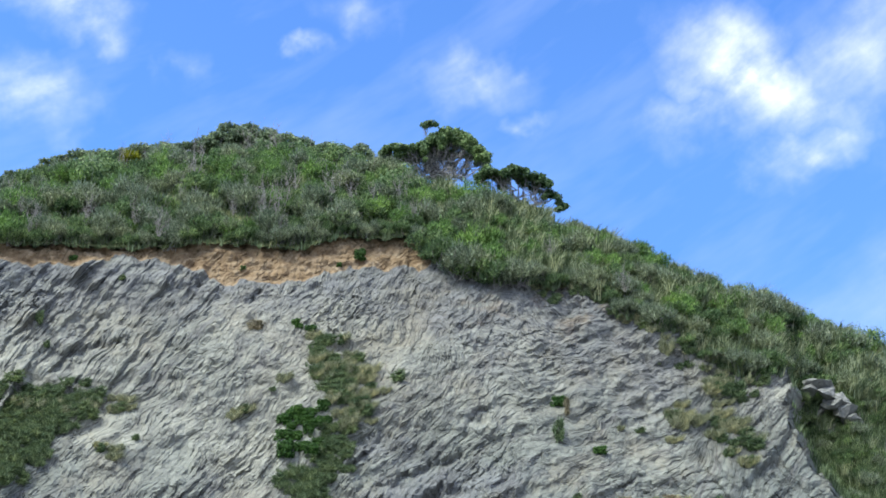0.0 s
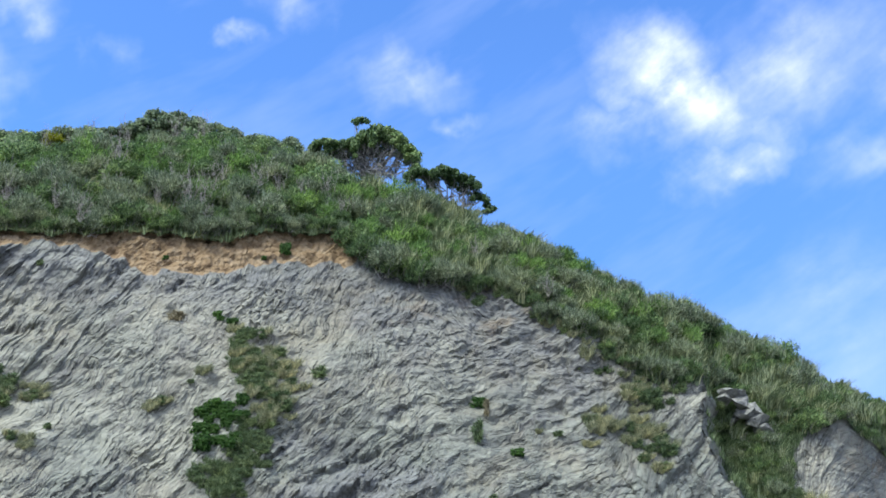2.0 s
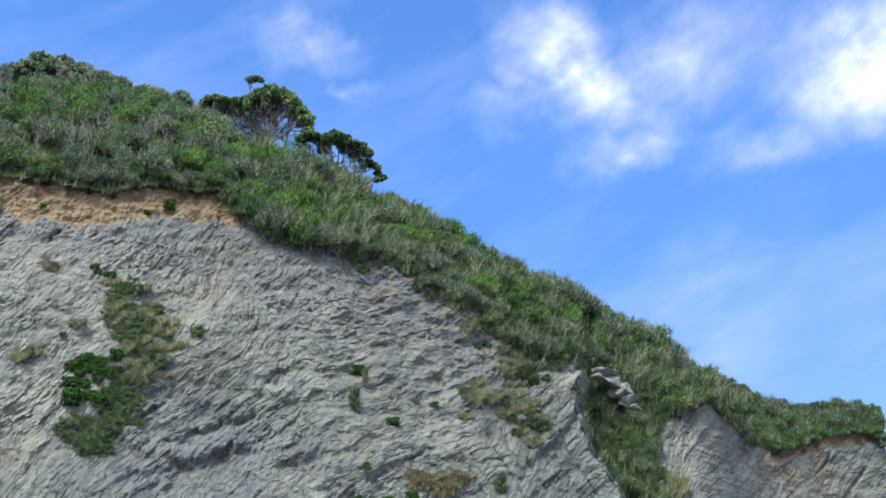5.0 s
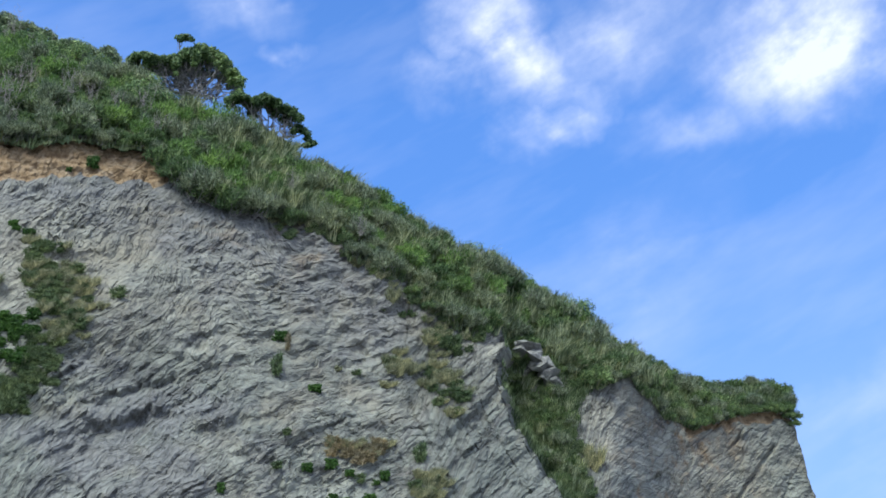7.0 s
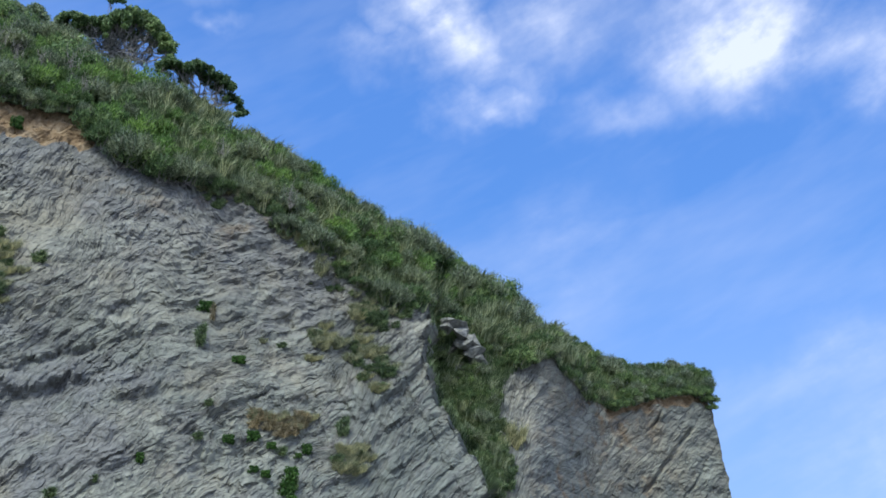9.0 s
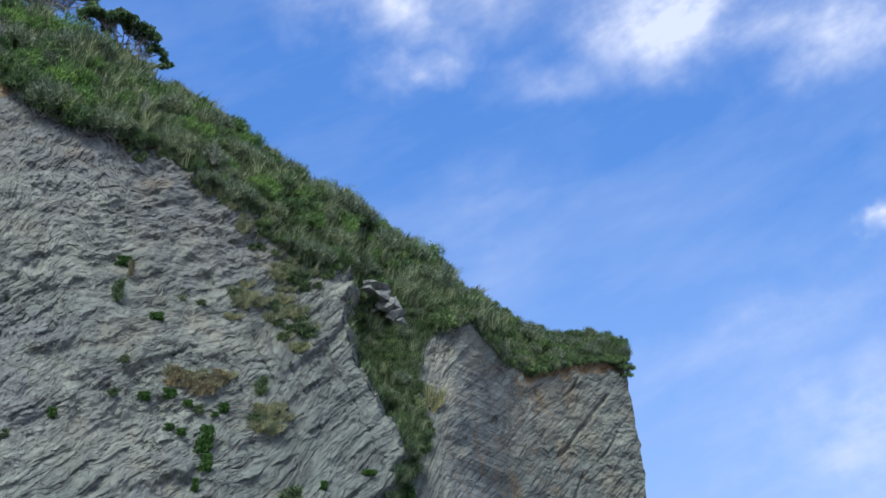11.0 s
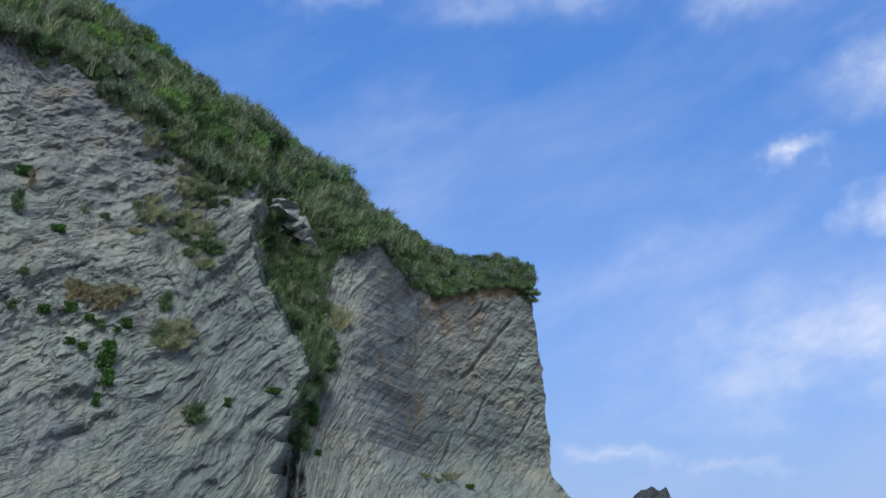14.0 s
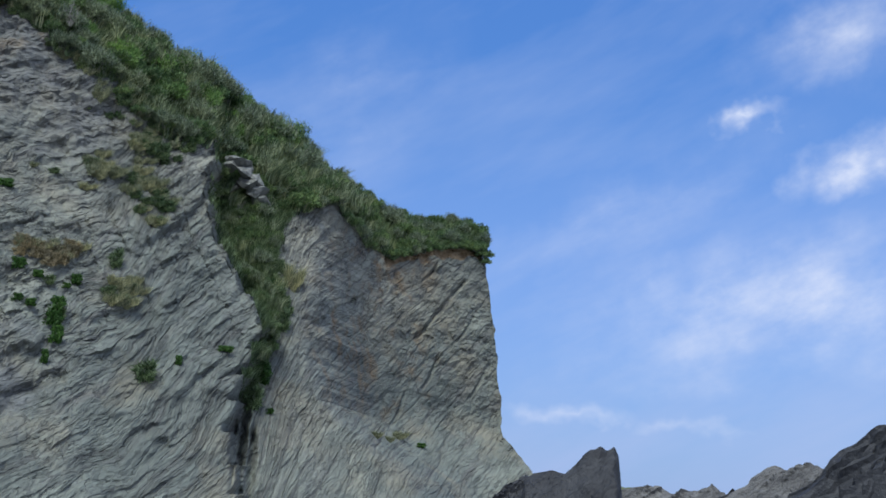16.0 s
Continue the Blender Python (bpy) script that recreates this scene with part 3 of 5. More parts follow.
def quick_mesh(name, co, faces, uv=None, attrs=(), soft=True):
    me = bpy.data.meshes.new(name)
    n, k = faces.shape
    me.vertices.add(len(co))
    me.vertices.foreach_set("co", np.asarray(co, np.float32).ravel())
    me.loops.add(n * k)
    me.loops.foreach_set("vertex_index", faces.astype(np.int32).ravel())
    me.polygons.add(n)
    me.polygons.foreach_set("loop_start", np.arange(0, n * k, k, dtype=np.int32))
    me.polygons.foreach_set("use_smooth", np.full(n, soft))
    if uv is not None:
        layer = me.uv_layers.new(name="bedding")
        layer.data.foreach_set("uv", np.asarray(uv, np.float32).reshape(-1, 2)[faces.ravel()].ravel())
    for key, values in attrs:
        a = me.attributes.new(key, "FLOAT", "POINT")
        a.data.foreach_set("value", np.asarray(values, np.float32).ravel())
    me.update(calc_edges=True)
    me.validate()
    return me


def mesh_thing(name, me, material, parent=None, label="", category="", group="", kind=""):
    me.materials.append(material)
    ob = new(name, me)
    if parent:
        ob.parent = parent
    return tagged(ob, label, category, group, kind)


# ---- cliff ----
STEP = 0.06


def build_cliff():
    n_side, n_front, n_head, n_wrap = 50, int(45 / STEP), int(15 / STEP * 1.15), 24
    n_main = n_side + n_front
    near = (-26.0 - LEFT_END) / (17.8 - LEFT_END)
    u = np.concatenate([np.linspace(0, near, n_side, endpoint=False), np.linspace(near, 1, n_front, endpoint=False), 1 + np.linspace(0, 1, n_head), np.full(n_wrap, 2.0)])
    wrap = np.concatenate([np.zeros(n_main + n_head), np.linspace(0, 1, n_wrap + 1)[1:] ** 1.5 * 60])
    v = np.linspace(0, 1, int(26 / STEP))[:, None]
    az_top = np.where(u < 1, LEFT_END + (17.8 - LEFT_END) * np.minimum(u, 1), 17.8 + (32.35 - 17.8) * (u - 1))[None, :]
    for _ in range(6):
        top = brow(az_top)[1]
        edge, tip = curve(top, BUTTRESS), np.minimum(curve(top, POINT), 32.38)
        az_top = 0.5 * az_top + 0.5 * np.where(u[None, :] < 1, LEFT_END + (edge - LEFT_END) * np.minimum(u, 1), edge + (tip - edge) * (u - 1))
    z = brow(az_top)[1] * v - 0.6 * (1 - v)
    edge, tip = curve(z, BUTTRESS), curve(z, POINT) + 0.14 * layered(z * 0.8, 0.5, 27, 4)
    az = np.where(u[None, :] < 1, LEFT_END + (edge - LEFT_END) * np.minimum(u, 1), edge + (tip - edge) * (u - 1))
    az = az + 0.06 * grain(z * 1.3, u[None, :] * 40, 3) * (u[None, :] > 1.02)
    d, p, q, soil = face(az, z)
    rough = 0.5 * layered(wrap[None, :] * 0.5, z * 0.9, 8, 4) * np.minimum(wrap[None, :], 1)
    d = d + wrap[None, :]
    az = az - (0.25 * np.minimum(wrap[None, :], 6) + np.maximum(wrap[None, :] - 6, 0) * 0.02 + rough * 0.2) * (wrap[None, :] > 0)
    rust = smooth(22, 25, az) * smooth(31.5, 28, az) * smooth(4, 8, z) + 0.5 * smooth(1.6, 0.3, brow(az)[1] - z) * (az > 26) + 0.5 * smooth(-4, 3, az) * smooth(13, 8, az) * smooth(18, 23, z)
    # 0 low on the cliff, 1 high up
    height_tone = np.clip((z - 5) / 15, 0, 1) + 0 * az
    # darker grey below the brow
    below = brow(az)[1] - z + 2.2 * layered(az * 0.35, z * 0.45, 95, 4)
    darkening = smooth(8.0, 2.5, below) * smooth(14, 11, az) * np.clip(0.85 + 0.9 * layered(az * 0.9, z * 0.9, 97, 4), 0.2, 1)
    # a ragged darker grey patch halfway down the main face
    dark_patch = np.clip(1.3 - np.hypot((az + 1.5) / 5.5, (z - 10.5) / 4.0) + 1.3 * layered(az * 0.4, z * 0.5, 98, 4), 0, 1)
    # shade of the recess near the foot, put into the rock's colour
    recess_shade = np.clip(1.2 - np.hypot((az - 8.6) / 2.2, (z - 5.0) / 2.0) + 1.2 * layered(az * 0.6, z * 0.6, 100, 4), 0, 1)
    # shade of the cove wall turned from the sun, painted in as colour
    cove_shade = smooth(21.5, 22.5, az) * smooth(26.5, 24, az) * np.clip(0.6 + 1.3 * layered(az * 0.8, z * 0.6, 99, 4), 0, 1)
    darkening = np.maximum(darkening, np.maximum(np.maximum(0.9 * dark_patch, 0.9 * recess_shade), 0.25 * cove_shade))
    a = np.radians(az)
    x, y, z = d * np.sin(a), d * np.cos(a), z + 0 * az
    for name, cut, label in (("sea_cliff", np.s_[:, :n_main + 1], "grey bedded mudstone sea cliff with ochre soil under its brow"),
                             ("headland_cliff", np.s_[:, n_main:], "grey steeply bedded headland cliff with brown stains beyond the gully")):
        me = grid_mesh(name, x[cut], y[cut], z[cut], np.stack([p[cut], q[cut]], -1), (("soil", soil[cut]), ("rust", rust[cut]), ("height_tone", height_tone[cut]), ("darkening", darkening[cut])), False)
        mesh_thing(name, me, ROCK, None, label, "cliff", "", "structure")


def build_hill():
    az = np.linspace(LEFT_END, 32.35, 240)[None, :]
    share = np.concatenate([np.linspace(-0.012, 1.3, 60), 1.3 + np.linspace(0, 1, 24)[1:] ** 1.4 * 5.5])[:, None]
    d, z = hill(az + 0 * share, share + 0 * az)
    z = np.maximum(z, -0.5)
    a = np.radians(az - np.clip(az - 30, 0, 3) * np.clip(share, 0, 6) * 0.15)
    me = grid_mesh("hillside", d * np.sin(a), d * np.cos(a), z)
    return mesh_thing("hillside", me, HUMUS, None, "dark leaf-littered earth slope above the cliff", "hillside", "", "structure")


build_cliff()
build_hill()


# ---- plants ----
def part(name, me, material, parent, label=""):
    return mesh_thing(name, me, material, parent, label)


def tubes(paths, sides=6):
    """Tapered round limbs as one mesh: each path is a list of (place, radius)."""
    co, faces = [], []
    for path in paths:
        base = len(co)
        for i, (c, r) in enumerate(path):
            ahead = (path[min(i + 1, len(path) - 1)][0] - path[max(i - 1, 0)][0]).normalized()
            side = ahead.orthogonal().normalized()
            other = ahead.cross(side)
            for k in range(sides):
                a = 2 * math.pi * k / sides
                co.append(c + (side * math.cos(a) + other * math.sin(a)) * r)
        for i in range(len(path) - 1):
            for k in range(sides):
                j = (k + 1) % sides
                faces.append((base + i * sides + k, base + i * sides + j, base + (i + 1) * sides + j, base + (i + 1) * sides + k))
    return quick_mesh("limbs", np.array(co), np.array(faces))


def limb(rng, start, end, r0, r1, bend=0.15, steps=6):
    """A crooked tapering limb."""
    start, end = Vector(start), Vector(end)
    length = (end - start).length
    kink = [Vector((rng.normal(), rng.normal(), rng.normal())) * bend * length * 0.35 for _ in range(steps + 1)]
    out = []
    for i in range(steps + 1):
        t = i / steps
        c = start.lerp(end, t) + kink[i] * math.sin(math.pi * t) + Vector((0, 0, -0.12 * length * math.sin(math.pi * t)))
        out.append((c, r0 + (r1 - r0) * t))
    return out


def clumps(rng, centres, radii, per, shell=0.55, flat=1.0):
    """Places and outward directions scattered through leafy clumps."""
    pts, dirs = [], []
    for c, r in zip(centres, radii):
        n = max(8, int(per * r * r))
        d = rng.normal(0, 1, (n, 3))
        d /= np.linalg.norm(d, axis=1)[:, None]
        rr = r * (shell + (1 - shell) * rng.uniform(0, 1, (n, 1)) ** 0.5) * rng.uniform(0.8, 1.12, (n, 1))
        pts.append(np.array(c) + d * rr * np.array([1, 1, flat]))
        dirs.append(d * np.array([1, 1, 0.7]) + [0, 0, 0.35])
    return np.concatenate(pts), np.concatenate(dirs)


def spray_mesh(rng, pts, dirs, length, width, spread, shingled=False):
    """Thin pointed sprays, one triangle each, along the directions, or shingled: lying across them."""
    n = len(pts)
    ahead = dirs + rng.normal(0, spread, (n, 3))
    ahead /= np.linalg.norm(ahead, axis=1)[:, None]
    if shingled:
        outward = ahead
        ahead = np.cross(outward, rng.normal(0, 1, (n, 3)))
        ahead /= np.linalg.norm(ahead, axis=1)[:, None] + 1e-9
        side = np.cross(ahead, outward)
    else:
        side = np.cross(ahead, rng.normal(0, 1, (n, 3)))
        side /= np.linalg.norm(side, axis=1)[:, None] + 1e-9
    L, Wd = length * rng.uniform(0.5, 1.5, (n, 1)), width * rng.uniform(0.7, 1.3, (n, 1))
    root = pts - ahead * L * 0.3
    co = np.stack([root + side * Wd * 0.5, root - side * Wd * 0.5, pts + ahead * L * 0.7], 1).reshape(-1, 3)
    return quick_mesh("sprays", co, np.arange(3 * n).reshape(n, 3), soft=False)


def shrub(name, seed, width, tall, leaf, spray=(0.36, 0.095), count=1500, label="", lift=0.8, wind=0.2, knots=14, spread=0.5, shingled=False, sticks=0):
    """A loose bush: leafy sprays standing up and out of overlapping clumps on bare stems."""
    rng = np.random.default_rng(seed)
    root = new(name)
    tagged(root, label, "shrub")
    centres, radii, stems = [], [], []
    for k in range(knots):
        a, r = rng.uniform(0, 2 * math.pi), width * 0.5 * math.sqrt(rng.uniform(0.0, 0.8))
        h = tall * rng.uniform(0.25, 0.85) * (1 - 0.5 * (r / (width * 0.5)) ** 2)
        c = Vector((r * math.cos(a) + wind * h, r * math.sin(a), h))
        centres.append(c)
        radii.append(rng.uniform(0.15, 0.30) * width)
        if k < 7:
            stems.append(limb(rng, (0.15 * math.cos(a), 0.15 * math.sin(a), -0.25), c, 0.03, 0.008, 0.3, 4))
    part("stem", tubes(stems, 4), BARK, root)
    if sticks:      # bare twig ends that stand out of the leaves
        bare = [limb(rng, centres[k % knots], Vector(centres[k % knots]) + Vector((rng.normal(0.1, 0.25), rng.normal(-0.15, 0.2), rng.uniform(0.35, 0.75))) * width * 0.35, 0.016, 0.008, 0.2, 3)
                for k in range(sticks)]
        tagged(part("twig", tubes(bare, 3), DEADWOOD, root), kind="stuff")
    pts, dirs = clumps(rng, centres, radii, count / sum(r * r for r in radii), 0.25, 0.8)
    dirs = dirs + np.array([wind, -0.15, lift])
    part("foliage", spray_mesh(rng, pts, dirs, *spray, spread, shingled), leaf, root)
    return root


def tuft_mesh(rng, pts, tall, width, wind, spread=0.5):
    """Bent blades, each of three triangles, at the places."""
    n = len(pts)
    a = rng.uniform(0, 2 * np.pi, n)
    H = tall * rng.uniform(0.45, 1.25, (n, 1))
    out = np.stack([np.cos(a), np.sin(a), 0 * a], 1) * rng.uniform(0.05, 1, (n, 1)) * spread + np.asarray(wind)
    b = rng.uniform(0, 2 * np.pi, n)
    side = np.stack([np.cos(b), np.sin(b) * 0.5, 0 * b], 1) * width * rng.uniform(0.6, 1.4, (n, 1)) * 0.5
    up = np.array([0, 0, 1.0])
    mid = pts + H * (0.55 * up + out * 0.35)
    tip = pts + H * (0.85 * up + out * 1.0)
    co = np.stack([pts - side, pts + side, mid + side * 0.8, mid - side * 0.8, tip], 1).reshape(-1, 3)
    k = 5 * np.arange(n)[:, None]
    faces = np.concatenate([k + [0, 1, 2], k + [0, 2, 3], k + [3, 2, 4]])
    return quick_mesh("blades", co, faces, soft=False)


def hill_points(rng, n, az0, az1, cover=None, top=1.12):
    """Places on the visible slope, thinned by a cover function of bearing and share of the way to the ridge."""
    az, share = rng.uniform(az0, az1, n), rng.uniform(-0.03, top, n)
    if cover is not None:
        keep = rng.uniform(0, 1, n) < cover(az, share)
        az, share = az[keep], share[keep]
    d, z = hill(az, share)
    a = np.radians(az)
    return np.stack([d * np.sin(a), d * np.cos(a), z - 0.05], 1)


def face_points(az, z, proud=0.02):
    d = face(az, z)[0] - proud
    a = np.radians(az)
    return np.stack([d * np.sin(a), d * np.cos(a), z], 1)


# grass between the shrubs
rng = np.random.default_rng(3)


def grass_cover(az, share):
    return 0.35 + 0.25 * smooth(-4, 8, az)


mesh_thing("hillside_grass", tuft_mesh(rng, hill_points(rng, 120000, -27, 32.4, grass_cover), 0.6, 0.06, (0.16, -0.3, 0.0), 0.7), GRASS, None,
           "long green and straw-coloured grass covering the slope", "grass", "", "stuff")


mesh_thing("brow_grass", tuft_mesh(rng, hill_points(rng, 15000, -27, 32.4, lambda az, share: np.clip(0.1 + 1.5 * grain(az * 1.7, 0.5, 36), 0.02, 1), 0.05), 0.55, 0.035, (0.1, -0.65, -0.7), 0.9), GRASS, None,
           "grass hanging over the cliff's brow", "grass", "", "stuff")


def straw_cover(az, share):
    return np.clip(0.3 + 1.6 * grain(az * 0.45, share * 3, 19), 0, 1) * smooth(-2, 6, az) + 0.03


mesh_thing("straw_grass", tuft_mesh(rng, hill_points(rng, 80000, -27, 25, straw_cover), 0.95, 0.065, (0.3, -0.3, -0.05), 0.7), STRAW, None,
           "tall pale straw-tipped grass among the shrubs", "grass", "", "stuff")

# ---- shrubs: a few kinds, set over the slope ----
SLOPE_KINDS = [shrub("leafy_shrub", 11, 2.4, 1.7, LEAF, label="dark green leafy shrub on the slope above the cliff", spray=(0.24, 0.09), count=1500, spread=0.75, lift=0.5),
               shrub("feathery_shrub", 12, 2.8, 1.9, BRIGHTLEAF, label="fresh green feathery shrub on the slope above the cliff", spray=(0.26, 0.075), count=2000, spread=0.6),
               shrub("grey_shrub", 13, 2.4, 1.8, GREYLEAF, label="grey-green twiggy shrub on the slope above the cliff", spray=(0.36, 0.068), lift=0.9, count=1400, spread=0.7, sticks=16),
               shrub("clipped_shrub", 14, 3.0, 2.4, CLIPLEAF, label="dense dark wind-clipped shrub on the ridge", wind=0.3, spray=(0.22, 0.11), lift=0.3, count=1700, shingled=True),
               shrub("low_shrub", 15, 2.2, 1.5, LEAF, label="low green shrub on the slope above the cliff", spray=(0.32, 0.078), count=1350, spread=0.65, sticks=8)]


def put(kind, place, size, turn, group):
    """A copy of a plant at a place; size is one number or three."""
    size = (size, size, size) if isinstance(size, float) else size
    m = Matrix.LocRotScale(place, Euler((0, 0, turn)), size)
    ob = copy_thing(kind, m)
    ob.matrix_basis = m
    return tagged(ob, group=group)


def settle(kind, place, size, turn, group):
    """The first plant of a kind, itself set down."""
    kind.matrix_basis = Matrix.LocRotScale(place, Euler((0, 0, turn)), (size, size, size))
    tagged(kind, group=group)


rng = np.random.default_rng(7)
used = set()
for az in np.arange(-25.5, 32.0, 0.85):
    lanes = 8 if az < 3 else 7 if az < 22.5 else 6
    for lane in range(lanes):
        b = az + rng.uniform(-0.6, 0.6)
        share = (lane + rng.uniform(0.0, 1.0)) / lanes
        drift = float(grain(b * 0.25, share * 2.2, 14))
        if b < 3:
            p = [0.22, 0.36, 0.16, 0.06, 0.20] if drift > -0.1 else [0.30, 0.10, 0.34, 0.06, 0.20]
            if share < 0.25:
                p = [0.18, 0.16, 0.44, 0.0, 0.22]
            pick = rng.choice(5, p=p) if share < 0.72 else rng.choice([0, 3, 3, 2, 0])
            size = rng.uniform(0.6, 1.05)
        elif b < 24:
            pick, size = rng.choice(5, p=[0.34, 0.14, 0.30, 0.0, 0.22]), rng.uniform(0.5, 0.85)
        else:
            pick, size = rng.choice([0, 0, 4, 2, 2]), rng.uniform(0.42, 0.66)
        if share > 0.8:
            size *= 0.5 if b < 3 else 0.7
        if share > 0.6 and (abs(b + 0.2) < 2.6 or abs(b - 4.4) < 2.4):      # leave the two trees clear
            size *= 0.4
        where, turn = hilltop(b, share), rng.uniform(-0.7, 0.7)
        if pick in used:
            put(SLOPE_KINDS[pick], where, float(size), turn, "shrubs on the slope")
        else:
            settle(SLOPE_KINDS[pick], where, float(size), turn, "shrubs on the slope")
            used.add(pick)

# the bushes that hang over the brow
for b in np.arange(-25, 17.5, 0.42):
    bare = -14.5 < b < -1.6
    size = rng.uniform(0.34, 0.62) if bare else rng.uniform(0.32, 0.55) if b > 5 else rng.uniform(0.42, 0.7)
    pick = int(rng.choice([2, 2, 4, 0]))
    put(SLOPE_KINDS[pick], hilltop(b, rng.uniform(0.0, 0.05)) + Vector((0, -0.35 if bare else -0.25, -0.22 if bare else -0.15 if b > 5 else -0.3)), float(size), rng.uniform(-0.6, 0.6), "bushes over the brow")
for b in np.arange(29.0, 32.4, 0.3):
    put(SLOPE_KINDS[int(rng.choice([0, 4, 0]))], hilltop(b, rng.uniform(0.0, 0.25)) + Vector((0, -0.1, -0.15)), float(rng.uniform(0.3, 0.45)), rng.uniform(-0.6, 0.6),
        "bushes over the brow")
for b in np.arange(17.6, 29.0, 0.45):
    put(SLOPE_KINDS[int(rng.choice([0, 4, 2]))], hilltop(b, rng.uniform(0.0, 0.06)) + Vector((0, -0.2, -0.12)), float(rng.uniform(0.26, 0.42)), rng.uniform(-0.6, 0.6), "bushes over the brow")
for b, drop, size in ((32.0, 0.25, 0.36), (32.2, 0.55, 0.34), (31.6, 0.15, 0.34), (31.0, 0.1, 0.32), (30.4, 0.1, 0.3)):      # the dark fringe at the point
    put(SLOPE_KINDS[0], hilltop(b, 0.0) + Vector((0, -0.2, -drop)), size, rng.uniform(-0.6, 0.6), "bushes over the brow")
for b, share, pick, size in ((-1.0, 0.04, 0, 0.9), (-0.2, 0.02, 4, 1.0), (0.8, 0.0, 2, 1.0), (1.8, 0.02, 0, 0.9), (2.9, 0.0, 4, 0.9), (4.0, 0.0, 2, 0.8)):
    put(SLOPE_KINDS[pick], hilltop(b, share) + Vector((0, -0.3, -0.35)), size, rng.uniform(-0.6, 0.6), "bushes over the brow")

# wind-clipped crowns on the ridge: bearing, share of the way up, width, height
CROWNS = [(-22.8, 1.0, 2.6, 1.3), (-20.6, 1.0, 2.6, 1.4), (-18.2, 1.0, 2.4, 1.4), (21.9, 0.95, 2.3, 2.5),
          (21.0, 0.98, 1.7, 2.0), (14.6, 1.0, 1.1, 2.0), (15.9, 1.0, 1.8, 1.6), (17.3, 1.0, 1.1, 1.9), (18.6, 1.0, 1.6, 1.5), (20.0, 1.0, 1.2, 1.6), (12.6, 1.0, 1.0, 1.3), (26.3, 1.0, 1.5, 0.9),
          (24.6, 1.0, 1.2, 0.9), (28.2, 0.9, 1.6, 0.9)]
for b, share, wide, tall in CROWNS:
    put(SLOPE_KINDS[3], hilltop(b, share) - Vector((0, 0, 0.2)), (wide / 2.9, wide / 2.9, tall / 2.5), rng.uniform(-0.7, 0.7), "crowns on the ridge")
settle(shrub("yellow_shrub", 16, 1.8, 1.3, YELLOWLEAF, label="yellow-green flowering shrub near the ridge"), hilltop(-17.7, 0.84) + Vector((0, -0.6, 0.4)), 0.8, 0.0, "")


# ---- tussocks of long pale blades among the shrubs ----
def tussock(seed):
    rng = np.random.default_rng(seed)
    root = new("tussock_grass")
    tagged(root, "pale tussock of long arching grass among shrubs", "grass tuft")
    base = rng.normal(0, 0.2, (120, 3)) * np.array([1, 1, 0.3])
    part("blade", tuft_mesh(rng, base, 1.1, 0.075, (0.22, -0.25, -0.05), 0.75), TUSSOCK, root)
    return root


def set_tussocks(count):
    rng = np.random.default_rng(17)
    kind, first = tussock(18), True
    while count > 0:
        b = rng.uniform(-1.5, 26)
        share = rng.uniform(0.02, 0.95)
        if grain(b * 0.5, share * 2.6, 44) < -0.02:
            continue
        count -= 1
        where, size, turn = hilltop(b, share) + Vector((0, -0.3, 0.15)), float(rng.uniform(0.6, 1.05)), float(rng.uniform(-0.8, 0.8))
        if first:
            settle(kind, where, size, turn, "tussocks on the slope")
            first = False
        else:
            put(kind, where, size, turn, "tussocks on the slope")
    for z in np.arange(7.5, 18, 0.7):
        lo, hi = float(curve(z, BUTTRESS)) + 0.35, float(curve(z, [(5, 20.6), (8, 21.3), (11, 21.6), (13, 21.2), (15.5, 21.4), (17, 22.4), (18.6, 23.6)]))
        p = face_points(np.array([lo + (max(hi, lo + 0.2) - lo) * rng.uniform()]), np.array([z]), 0.1)[0]
        put(kind, Vector(p), float(rng.uniform(0.55, 0.9)), float(rng.uniform(-0.8, 0.8)), "tussocks in the gully")


set_tussocks(190)


TREE_1, TREE_2 = -0.4, 5.3      # bearings of the two trees


